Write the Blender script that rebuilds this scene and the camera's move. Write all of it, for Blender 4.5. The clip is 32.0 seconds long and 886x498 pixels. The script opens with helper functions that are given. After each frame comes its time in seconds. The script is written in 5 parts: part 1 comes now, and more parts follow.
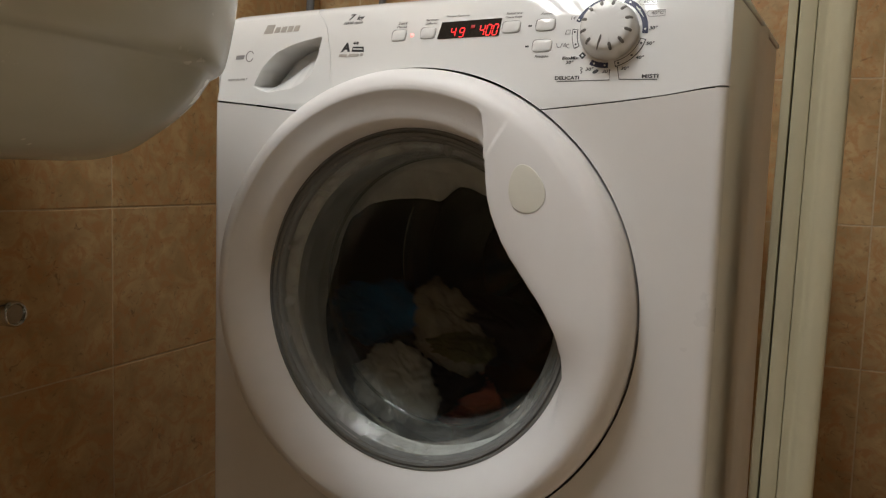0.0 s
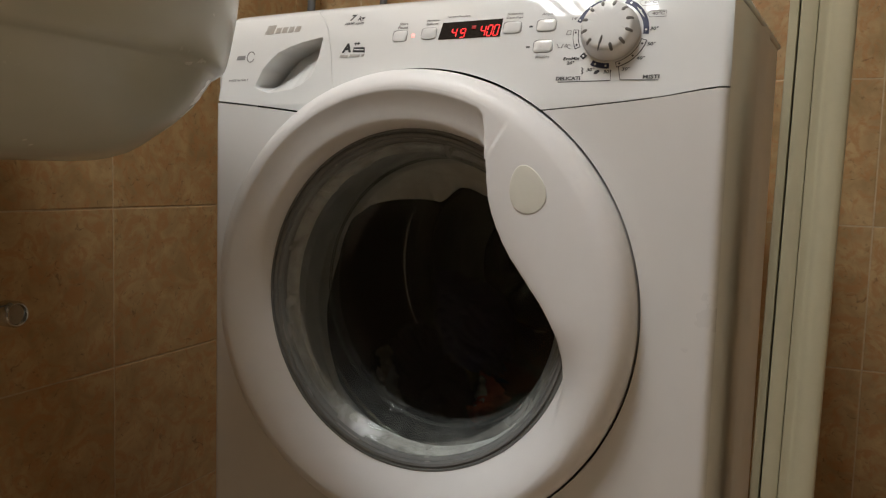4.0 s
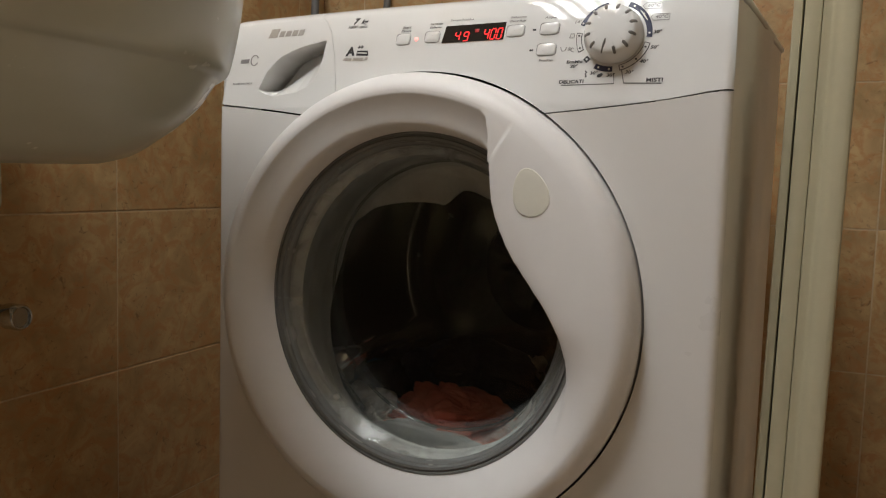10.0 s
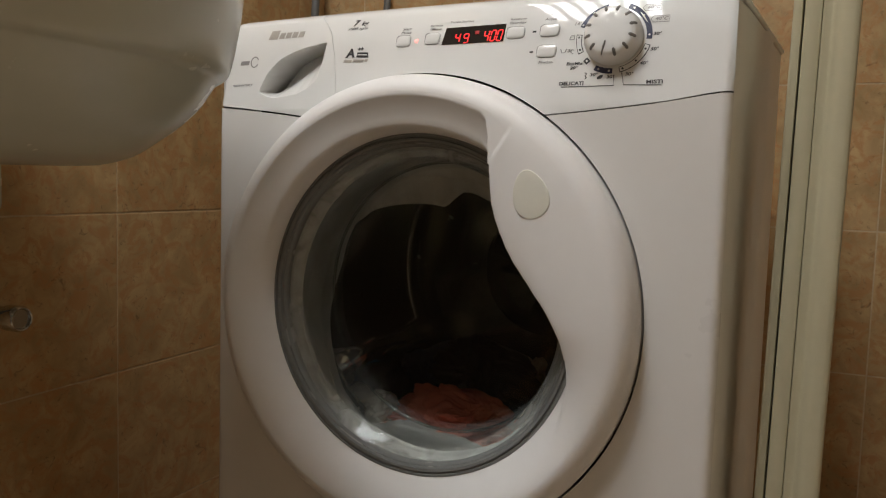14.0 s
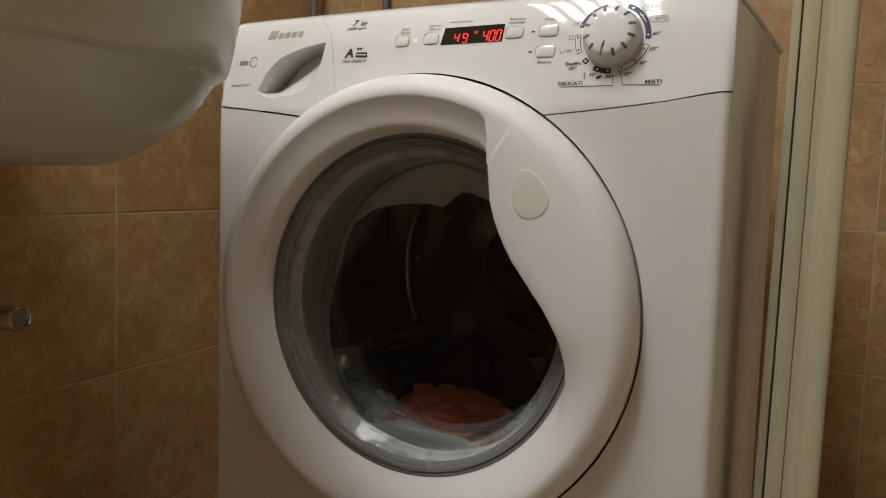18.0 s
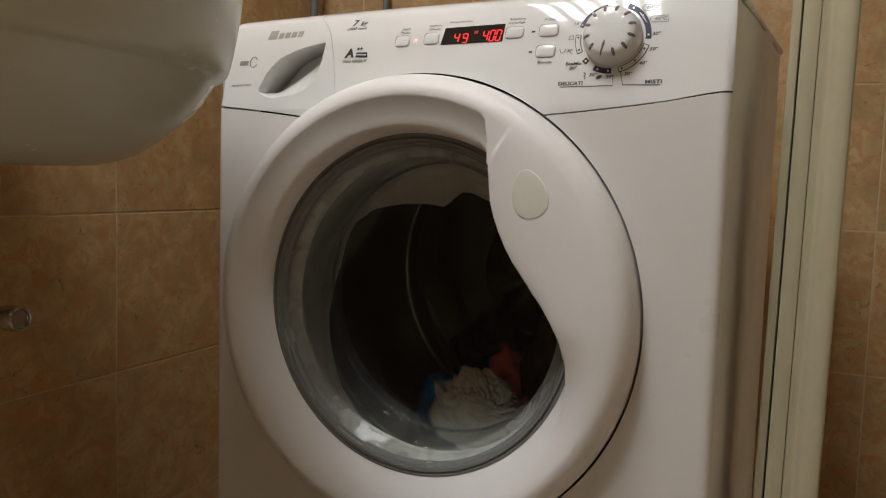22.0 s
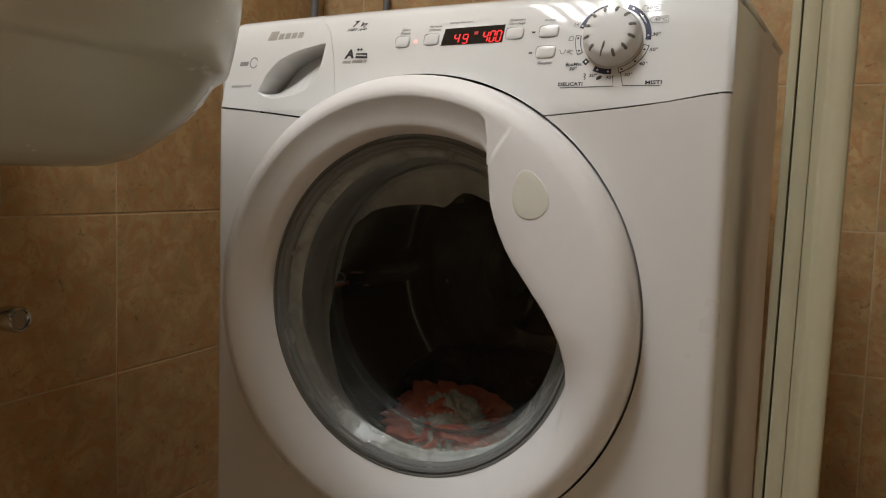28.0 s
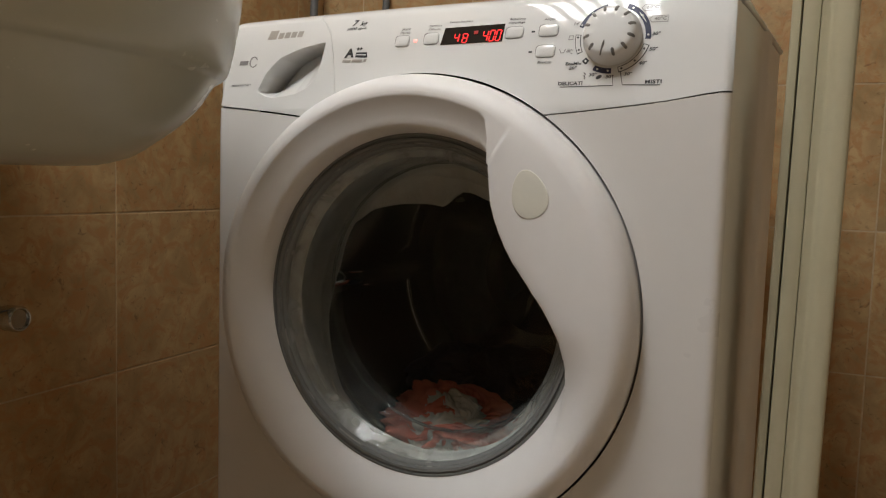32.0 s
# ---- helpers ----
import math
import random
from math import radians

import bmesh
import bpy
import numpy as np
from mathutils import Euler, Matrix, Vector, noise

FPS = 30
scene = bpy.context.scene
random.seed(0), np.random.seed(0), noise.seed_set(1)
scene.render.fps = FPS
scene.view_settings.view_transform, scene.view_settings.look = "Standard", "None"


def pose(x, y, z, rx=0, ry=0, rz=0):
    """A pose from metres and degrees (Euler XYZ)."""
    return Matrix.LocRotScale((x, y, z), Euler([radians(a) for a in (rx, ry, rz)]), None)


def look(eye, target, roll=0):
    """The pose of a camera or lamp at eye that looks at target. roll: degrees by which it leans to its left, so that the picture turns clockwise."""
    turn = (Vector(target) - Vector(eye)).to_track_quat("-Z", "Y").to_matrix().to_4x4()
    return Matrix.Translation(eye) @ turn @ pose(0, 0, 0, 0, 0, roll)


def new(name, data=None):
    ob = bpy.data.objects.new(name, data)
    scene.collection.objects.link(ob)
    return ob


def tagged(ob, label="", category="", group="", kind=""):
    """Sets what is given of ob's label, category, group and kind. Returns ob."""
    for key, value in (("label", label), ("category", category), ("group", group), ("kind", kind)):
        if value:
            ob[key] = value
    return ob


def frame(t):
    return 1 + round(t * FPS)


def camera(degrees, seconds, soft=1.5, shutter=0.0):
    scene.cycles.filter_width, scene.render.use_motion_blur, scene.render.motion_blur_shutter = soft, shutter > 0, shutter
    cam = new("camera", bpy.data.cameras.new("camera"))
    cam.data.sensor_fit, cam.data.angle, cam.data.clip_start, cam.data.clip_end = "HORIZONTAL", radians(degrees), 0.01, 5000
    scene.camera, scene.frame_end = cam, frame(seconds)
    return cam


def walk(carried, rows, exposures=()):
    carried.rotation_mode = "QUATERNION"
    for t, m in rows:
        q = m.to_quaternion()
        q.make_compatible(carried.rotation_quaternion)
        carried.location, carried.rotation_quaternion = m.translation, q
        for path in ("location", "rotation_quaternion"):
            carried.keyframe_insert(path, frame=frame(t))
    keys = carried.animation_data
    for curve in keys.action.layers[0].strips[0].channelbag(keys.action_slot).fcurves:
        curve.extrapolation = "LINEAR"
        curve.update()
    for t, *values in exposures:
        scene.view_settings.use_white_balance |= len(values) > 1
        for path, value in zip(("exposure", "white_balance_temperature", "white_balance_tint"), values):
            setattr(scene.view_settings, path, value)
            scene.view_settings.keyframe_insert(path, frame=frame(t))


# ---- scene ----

# ---- camera ----
LENS = 58.2
EYE = (0.3948, -0.7597, 0.6564)
YAW, PITCH, ROLL = 26.467, -4.874, 1.706
# seconds, degrees of turn to the left, degrees of tilt upwards: the sway of the hand-held camera
SWAY = [
    (0, -0.187, -0.314), (0.5, -0.074, -0.314), (1, -0.065, -0.298), (1.5, -0.07, -0.42), (2, -0.113, -0.332), (2.5, -0.113, -0.314),
    (3, -0.062, -0.253), (3.5, -0.122, -0.29), (5.5, -0.066, -0.111), (6, -0.054, -0.057), (6.5, -0.05, -0.111), (7, -0.095, -0.179),
    (7.5, -0.066, -0.123), (8, -0.066, -0.123), (8.5, -0.031, 0), (9, 0, 0), (9.5, 0.126, -0.011), (10, 0.129, -0.057),
    (10.5, 0.072, -0.05), (11, 0.071, 0.064), (11.5, 0.094, 0), (12, 0.071, 0.064), (12.5, 0.133, 0.064), (13, 0.129, 0.05),
    (13.5, 0.179, -0.008), (14, 0.137, 0.064), (14.5, 0.129, 0.031), (16.5, 0.133, 0.031), (17, 0.133, 0.064), (17.5, 0.067, 0.122),
    (18, 0.058, 0.064), (18.5, 0.112, 0.113), (19, 0.067, 0.031), (19.5, 0.094, -0.004), (20, 0.004, 0.064), (20.5, 0.004, 0.122),
    (21, -0.062, 0.157), (21.5, 0.008, 0.064), (22, 0.071, 0.064), (22.5, 0.058, 0.064), (23, -0.012, 0.064), (23.5, -0.031, 0.064),
    (24, -0.071, 0.064), (24.5, -0.054, 0.05), (25, 0.016, 0.031), (25.5, 0.008, 0), (27.5, 0.062, 0.126), (28, 0.074, 0.113),
    (28.5, 0.035, 0.068), (29, 0.004, 0.068), (29.5, -0.004, 0.118), (30, -0.054, 0.122), (30.5, -0.062, 0.113), (31, 0.031, 0.126),
    (31.5, 0.075, 0.064), (32, 0.058, 0.064)]


def eye_pose(turn, tilt):
    y, p = radians(YAW + turn), radians(PITCH + tilt)
    way = Vector((-math.sin(y) * math.cos(p), math.cos(y) * math.cos(p), math.sin(p)))
    return look(EYE, Vector(EYE) + way, ROLL)


cam = camera(LENS, 32.0, soft=1.2, shutter=1.0)
walk(cam, [(t, eye_pose(a, b)) for t, a, b in SWAY])

# ---- world and light ----
world = bpy.data.worlds.new("world")
world.use_nodes = True
world.node_tree.nodes["Background"].inputs[0].default_value = (0.5, 0.42, 0.35, 1)
world.node_tree.nodes["Background"].inputs[1].default_value = 0.02
scene.world = world
LAMP_AT = (-0.13, -0.80, 2.12)
LAMP_POWER = 13.8
LAMP_COLOUR = (0.985, 1.0, 0.99)
scene.view_settings.exposure = 0.0

# the tiled room stands at a small angle to the machine
ROOM = pose(0, 0, 0, 0, 0, 3.902)
WALL_L, WALL_B, WALL_R, WALL_F, CEIL = -0.598, 0.752, 1.45, -1.75, 2.14
CX, CZ = -0.0174, 0.5205      # axis of door and drum
HOLE = 0.2503
TOP = 0.8465


# ---- materials ----
def mat(name, colour, rough=0.5, metal=0.0, vary=0.0, scale=30.0, bump=0.0, bscale=200.0, coat=0.0, second=None, rvary=0.0, gloss=0.08):
    """A principled surface with colour variation at two scales and a fine relief."""
    m = bpy.data.materials.new(name)
    m.use_nodes = True
    nt = m.node_tree
    b = nt.nodes["Principled BSDF"]
    b.inputs["Roughness"].default_value = rough
    b.inputs["Metallic"].default_value = metal
    b.inputs["Coat Weight"].default_value = coat
    b.inputs["Coat Roughness"].default_value = gloss
    b.inputs["Base Color"].default_value = (*colour, 1)
    tc = nt.nodes.new("ShaderNodeTexCoord")
    if vary > 0 or second:
        n1, n2 = nt.nodes.new("ShaderNodeTexNoise"), nt.nodes.new("ShaderNodeTexNoise")
        n1.inputs["Scale"].default_value, n2.inputs["Scale"].default_value = scale, scale * 7
        n1.inputs["Detail"].default_value = n2.inputs["Detail"].default_value = 6
        mix = nt.nodes.new("ShaderNodeMath")
        mix.operation = "MULTIPLY_ADD"
        mix.inputs[1].default_value = 0.65
        half = nt.nodes.new("ShaderNodeMath")
        half.operation = "MULTIPLY"
        half.inputs[1].default_value = 0.35
        ramp = nt.nodes.new("ShaderNodeMapRange")
        ramp.inputs[1].default_value, ramp.inputs[2].default_value = 0.3, 0.7
        col = nt.nodes.new("ShaderNodeMix")
        col.data_type = "RGBA"
        other = second or tuple(c * (1 - vary) for c in colour)
        col.inputs[6].default_value, col.inputs[7].default_value = (*colour, 1), (*other, 1)
        nt.links.new(tc.outputs["Object"], n1.inputs["Vector"])
        nt.links.new(tc.outputs["Object"], n2.inputs["Vector"])
        nt.links.new(n1.outputs[0], mix.inputs[0])
        nt.links.new(n2.outputs[0], half.inputs[0])
        nt.links.new(half.outputs[0], mix.inputs[2])
        nt.links.new(mix.outputs[0], ramp.inputs[0])
        nt.links.new(ramp.outputs[0], col.inputs[0])
        nt.links.new(col.outputs[2], b.inputs["Base Color"])
        if rvary > 0:
            rr = nt.nodes.new("ShaderNodeMapRange")
            rr.inputs[3].default_value, rr.inputs[4].default_value = max(0.02, rough - rvary), rough + rvary
            nt.links.new(ramp.outputs[0], rr.inputs[0])
            nt.links.new(rr.outputs[0], b.inputs["Roughness"])
    if bump > 0:
        n3, bp = nt.nodes.new("ShaderNodeTexNoise"), nt.nodes.new("ShaderNodeBump")
        n3.inputs["Scale"].default_value, n3.inputs["Detail"].default_value = bscale, 4
        bp.inputs["Strength"].default_value, bp.inputs["Distance"].default_value = bump, 0.002
        nt.links.new(tc.outputs["Object"], n3.inputs["Vector"])
        nt.links.new(n3.outputs[0], bp.inputs["Height"])
        nt.links.new(bp.outputs[0], b.inputs["Normal"])
    return m


def tile_mat(name):
    """Glazed beige and brown marbled ceramic with rust veins and dark flecks, different on every tile."""
    m = bpy.data.materials.new(name)
    m.use_nodes = True
    nt = m.node_tree
    N, L = nt.nodes.new, nt.links.new
    b = nt.nodes["Principled BSDF"]
    tc, info, shift = N("ShaderNodeTexCoord"), N("ShaderNodeObjectInfo"), N("ShaderNodeVectorMath")
    mul = N("ShaderNodeMath")
    mul.operation, mul.inputs[1].default_value = "MULTIPLY", 40
    L(info.outputs["Random"], mul.inputs[0])
    L(tc.outputs["Object"], shift.inputs[0])
    L(mul.outputs[0], shift.inputs[1])
    cloud, vein, fleck = N("ShaderNodeTexNoise"), N("ShaderNodeTexNoise"), N("ShaderNodeTexNoise")
    for n, s, dt, dist in ((cloud, 16, 8, 0.7), (vein, 24, 8, 2.0), (fleck, 60, 5, 1.6)):
        n.inputs["Scale"].default_value, n.inputs["Detail"].default_value, n.inputs["Distortion"].default_value = s, dt, dist
        n.inputs["Roughness"].default_value = 0.62
        L(shift.outputs[0], n.inputs["Vector"])
    r1, r2, r3 = N("ShaderNodeValToRGB"), N("ShaderNodeValToRGB"), N("ShaderNodeMapRange")
    r1.color_ramp.elements[0].position, r1.color_ramp.elements[0].color = 0.3, (0.345, 0.23, 0.105, 1)
    r1.color_ramp.elements[1].position, r1.color_ramp.elements[1].color = 0.68, (0.56, 0.395, 0.205, 1)
    r2.color_ramp.elements[0].position, r2.color_ramp.elements[0].color = 0.47, (0, 0, 0, 1)
    r2.color_ramp.elements[1].position, r2.color_ramp.elements[1].color = 0.60, (0.75, 0.75, 0.75, 1)
    r3.inputs[1].default_value, r3.inputs[2].default_value = 0.60, 0.70
    L(cloud.outputs[0], r1.inputs[0])
    L(vein.outputs[0], r2.inputs[0])
    L(fleck.outputs[0], r3.inputs[0])
    rust, dark = N("ShaderNodeMix"), N("ShaderNodeMix")
    rust.data_type = dark.data_type = "RGBA"
    rust.inputs[7].default_value, dark.inputs[7].default_value = (0.44, 0.23, 0.09, 1), (0.14, 0.075, 0.035, 1)
    L(r2.outputs[0], rust.inputs[0])
    L(r1.outputs[0], rust.inputs[6])
    L(rust.outputs[2], dark.inputs[6])
    part_dark = N("ShaderNodeMath")
    part_dark.operation, part_dark.inputs[1].default_value = "MULTIPLY", 0.6
    L(r3.outputs[0], part_dark.inputs[0])
    L(part_dark.outputs[0], dark.inputs[0])
    L(dark.outputs[2], b.inputs["Base Color"])
    b.inputs["Roughness"].default_value = 0.42
    bp = N("ShaderNodeBump")
    bp.inputs["Strength"].default_value, bp.inputs["Distance"].default_value = 0.25, 0.001
    L(vein.outputs[0], bp.inputs["Height"])
    L(bp.outputs[0], b.inputs["Normal"])
    return m


def glow_mat(name, colour, strength):
    m = bpy.data.materials.new(name)
    m.use_nodes = True
    b = m.node_tree.nodes["Principled BSDF"]
    b.inputs["Base Color"].default_value = (*colour, 1)
    b.inputs["Emission Color"].default_value = (*colour, 1)
    b.inputs["Emission Strength"].default_value = strength
    return m


def glass_mat(name, tint, rough=0.02, ior=1.5, film=0.10):
    """Thin clear wet glass: it lets light through and mirrors by the Fresnel law, blurred where a water film lies."""
    m = bpy.data.materials.new(name)
    m.use_nodes = True
    nt = m.node_tree
    nt.nodes.clear()
    out, mix, tr, gl, fr, wet, both = (nt.nodes.new("ShaderNode" + k) for k in ("OutputMaterial", "MixShader", "BsdfTransparent", "BsdfGlossy", "Fresnel", "BsdfGlossy", "MixShader"))
    tr.inputs[0].default_value = (*tint, 1)
    gl.inputs["Roughness"].default_value = rough
    wet.inputs["Roughness"].default_value = 0.32
    fr.inputs[0].default_value = ior
    both.inputs[0].default_value = film
    nt.links.new(gl.outputs[0], both.inputs[1])
    nt.links.new(wet.outputs[0], both.inputs[2])
    nt.links.new(fr.outputs[0], mix.inputs[0])
    nt.links.new(tr.outputs[0], mix.inputs[1])
    nt.links.new(both.outputs[0], mix.inputs[2])
    nt.links.new(mix.outputs[0], out.inputs[0])
    return m


def hazy_mat(name, base, share):
    """Clear glass with a thin streaked milky haze mixed in to brighten it."""
    m = base.copy()
    m.name = name
    nt = m.node_tree
    N, L = nt.nodes.new, nt.links.new
    out = nt.nodes["Material Output"]
    clear = out.inputs[0].links[0].from_socket
    df, tl, milk, mix = N("ShaderNodeBsdfDiffuse"), N("ShaderNodeBsdfTranslucent"), N("ShaderNodeMixShader"), N("ShaderNodeMixShader")
    df.inputs[0].default_value = tl.inputs[0].default_value = (0.83, 0.83, 0.78, 1)
    tc, noise_, rng = N("ShaderNodeTexCoord"), N("ShaderNodeTexNoise"), N("ShaderNodeMapRange")
    noise_.inputs["Scale"].default_value, noise_.inputs["Detail"].default_value, noise_.inputs["Distortion"].default_value = 26, 6, 1.2
    rng.inputs[1].default_value, rng.inputs[2].default_value = 0.3, 0.72
    rng.inputs[3].default_value, rng.inputs[4].default_value = share * 0.35, share * 1.6
    L(tc.outputs["Object"], noise_.inputs["Vector"])
    L(noise_.outputs[0], rng.inputs[0])
    L(rng.outputs[0], mix.inputs[0])
    L(df.outputs[0], milk.inputs[1])
    L(tl.outputs[0], milk.inputs[2])
    L(clear, mix.inputs[1])
    L(milk.outputs[0], mix.inputs[2])
    L(mix.outputs[0], out.inputs[0])
    return m


def steel_mat(name):
    """Brushed stainless steel with rows of dark drain holes; the drum's inner gloom is in its colour."""
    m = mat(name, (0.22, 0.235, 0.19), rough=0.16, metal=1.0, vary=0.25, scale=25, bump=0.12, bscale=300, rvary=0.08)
    nt = m.node_tree
    b = nt.nodes["Principled BSDF"]
    tc, vo, lt = nt.nodes.new("ShaderNodeTexCoord"), nt.nodes.new("ShaderNodeTexVoronoi"), nt.nodes.new("ShaderNodeMath")
    vo.inputs["Scale"].default_value, vo.inputs["Randomness"].default_value = 62, 0.15
    lt.operation, lt.inputs[1].default_value = "GREATER_THAN", 0.22
    mix = nt.nodes.new("ShaderNodeMix")
    mix.data_type = "RGBA"
    mix.inputs[6].default_value = (0.01, 0.01, 0.01, 1)
    src = b.inputs["Base Color"].links[0].from_socket
    nt.links.new(tc.outputs["Object"], vo.inputs["Vector"])
    nt.links.new(vo.outputs["Distance"], lt.inputs[0])
    nt.links.new(lt.outputs[0], mix.inputs[0])
    nt.links.new(src, mix.inputs[7])
    nt.links.new(mix.outputs[2], b.inputs["Base Color"])
    return m


ENAMEL = mat("white_enamel", (0.75, 0.735, 0.72), rough=0.30, vary=0.04, scale=6, bump=0.02, bscale=350, coat=0.5, rvary=0.05)
POWDER = mat("white_powder_coat", (0.80, 0.785, 0.765), rough=0.62, vary=0.03, scale=5, bump=0.01, bscale=500)
PANEL = mat("white_panel_plastic", (0.71, 0.71, 0.70), rough=0.62, vary=0.03, scale=9, coat=0.8, gloss=0.02)
DOOR = mat("white_door_plastic", (0.78, 0.76, 0.75), rough=0.5, vary=0.05, scale=8, bump=0.02, bscale=600, coat=0.0, rvary=0.06)
BADGE = mat("ivory_badge_plastic", (0.72, 0.70, 0.62), rough=0.35, vary=0.06, scale=30)
BLACK = mat("black_plastic", (0.012, 0.011, 0.011), rough=0.25, vary=0.3, scale=60)
INK = mat("dark_print", (0.03, 0.03, 0.035), rough=0.5, vary=0.3, scale=300)
GREYINK = mat("grey_print", (0.26, 0.25, 0.25), rough=0.5, vary=0.2, scale=300)
NOTCH = mat("notch_grey", (0.17, 0.16, 0.15), rough=0.5, vary=0.2, scale=300)
SILVER = mat("silver_print", (0.46, 0.44, 0.41), rough=0.4, metal=0.4, vary=0.2, scale=300)
NAVY = mat("navy_print", (0.018, 0.022, 0.07), rough=0.45, vary=0.2, scale=300)
RUBBER = mat("grey_rubber", (0.66, 0.665, 0.64), rough=0.42, vary=0.35, scale=25, bump=0.15, bscale=120, rvary=0.1)
RIM = mat("grey_glass_rim", (0.22, 0.225, 0.22), rough=0.22, vary=0.25, scale=20, rvary=0.08)
STEEL = steel_mat("drum_steel_shaded")
# base colour darker than bare steel, to carry the shade inside the drum
PLAIN_STEEL = mat("pressed_steel_shaded", (0.24, 0.255, 0.205), rough=0.2, metal=1.0, vary=0.3, scale=18, bump=0.08, bscale=60, rvary=0.1)
LIFTER = mat("lifter_steel", (0.62, 0.61, 0.57), rough=0.14, metal=1.0, vary=0.2, scale=40, rvary=0.06)
CHROME = mat("chrome", (0.62, 0.62, 0.60), rough=0.12, metal=1.0, vary=0.2, scale=80, rvary=0.06)
GLASS = glass_mat("door_glass_clear", (0.97, 0.98, 0.975), 0.008, 1.36)
# pale haze added to the glass, brightening the seal seen through it
HAZY = hazy_mat("door_glass_hazy", GLASS, 0.24)
FILMED = hazy_mat("door_glass_filmed", GLASS, 0.065)
EDGE = glass_mat("glass_edge_clear", (0.85, 0.87, 0.85), 0.08, 1.9)
DIAL_GLASS = mat("display_black", (0.008, 0.006, 0.006), rough=0.12, vary=0.3, scale=90)
CERAMIC = mat("sanitary_ceramic", (0.52, 0.525, 0.445), rough=0.26, vary=0.05, scale=10, coat=0.25, rvary=0.03)
FRAME = mat("white_frame_paint", (0.48, 0.44, 0.305), rough=0.34, vary=0.07, scale=14, bump=0.04, bscale=250, rvary=0.06)
GROUT = mat("grout", (0.62, 0.49, 0.32), rough=0.9, vary=0.3, scale=60, bump=0.3, bscale=500)
TILE = tile_mat("beige_tile")
BROWN_WALL = mat("brown_wall", (0.19, 0.135, 0.085), rough=0.6, vary=0.3, scale=10, bump=0.05)
PALE_WALL = mat("pale_wall_paint", (0.56, 0.47, 0.35), rough=0.8, vary=0.06, scale=8, bump=0.1, bscale=150)
FLOOR = mat("floor_tile", (0.50, 0.38, 0.26), rough=0.4, vary=0.4, scale=10, bump=0.05)
PLASTER = mat("ceiling_paint", (0.8, 0.77, 0.72), rough=0.85, vary=0.06, scale=8, bump=0.15, bscale=150)
HOSE = mat("grey_hose", (0.16, 0.16, 0.16), rough=0.45, vary=0.3, scale=80, bump=0.2, bscale=200)
RED_GLOW = glow_mat("red_led", (1.0, 0.028, 0.03), 1.25)
DIM_GLOW = glow_mat("dim_red_led", (0.35, 0.012, 0.012), 0.35)
PINK_GLOW = glow_mat("start_led", (1.0, 0.30, 0.27), 1.6)
TUBE_GLOW = glow_mat("lamp_strip", LAMP_COLOUR, 12.0)


# ---- building helpers ----
def finish(bm, smooth=True, sharp=35):
    me = bpy.data.meshes.new("mesh")
    bmesh.ops.recalc_face_normals(bm, faces=bm.faces[:])
    bm.to_mesh(me)
    bm.free()
    if smooth:
        me.shade_smooth()
        me.set_sharp_from_angle(angle=radians(sharp))
    return me


def part(name, bm, material, parent, label="", smooth=True, sharp=35):
    """Links a bmesh (or mesh) as one mesh object under a thing or a part."""
    me = bm if isinstance(bm, bpy.types.Mesh) else finish(bm, smooth, sharp)
    me.name = name
    ob = new(name, me)
    me.materials.clear()
    me.materials.append(material)
    ob.parent = parent
    if label:
        ob["label"] = label
    return ob


def thing(name, label, category, at=None, group="", kind=""):
    ob = new(name)
    ob.empty_display_size = 0.05
    if at is not None:
        ob.matrix_basis = at
    return tagged(ob, label, category, group, kind)


def solo(name, bm, material, label, category, at=None, group="", kind="", smooth=True, sharp=35):
    me = finish(bm, smooth, sharp)
    me.name = name
    me.materials.append(material)
    ob = new(name, me)
    if at is not None:
        ob.matrix_basis = at
    return tagged(ob, label, category, group, kind)


def box(bm, x0, x1, y0, y1, z0, z1, bevel=0.0, seg=2):
    r = bmesh.ops.create_cube(bm, size=1)
    for v in r["verts"]:
        v.co = Vector(((x0 + x1) / 2 + v.co.x * (x1 - x0), (y0 + y1) / 2 + v.co.y * (y1 - y0), (z0 + z1) / 2 + v.co.z * (z1 - z0)))
    if bevel > 0:
        es = list({e for v in r["verts"] for e in v.link_edges})
        bmesh.ops.bevel(bm, geom=es, offset=bevel, segments=seg, affect="EDGES", profile=0.5)
    return bm


def grid(bm, rows):
    """Skins a grid of points (list of rows)."""
    vs = [[bm.verts.new(p) for p in r] for r in rows]
    for a, b in zip(vs, vs[1:]):
        for i in range(len(a) - 1):
            try:
                bm.faces.new((a[i], a[i + 1], b[i + 1], b[i]))
            except ValueError:
                pass
    return bm


def turned(bm, profile, n=96, axis=(CX, CZ), wobble=None):
    """A surface of revolution round the drum's axis, which runs along y. profile: (radius, y)."""
    rows = []
    for k in range(n + 1):
        a = 2 * math.pi * k / n
        row = []
        for i, (r, y) in enumerate(profile):
            if wobble:
                r, y = wobble(r, y, a, i)
            row.append((axis[0] + r * math.sin(a), y, axis[1] + r * math.cos(a)))
        rows.append(row)
    grid(bm, rows)
    bmesh.ops.remove_doubles(bm, verts=bm.verts[:], dist=1e-5)
    return bm


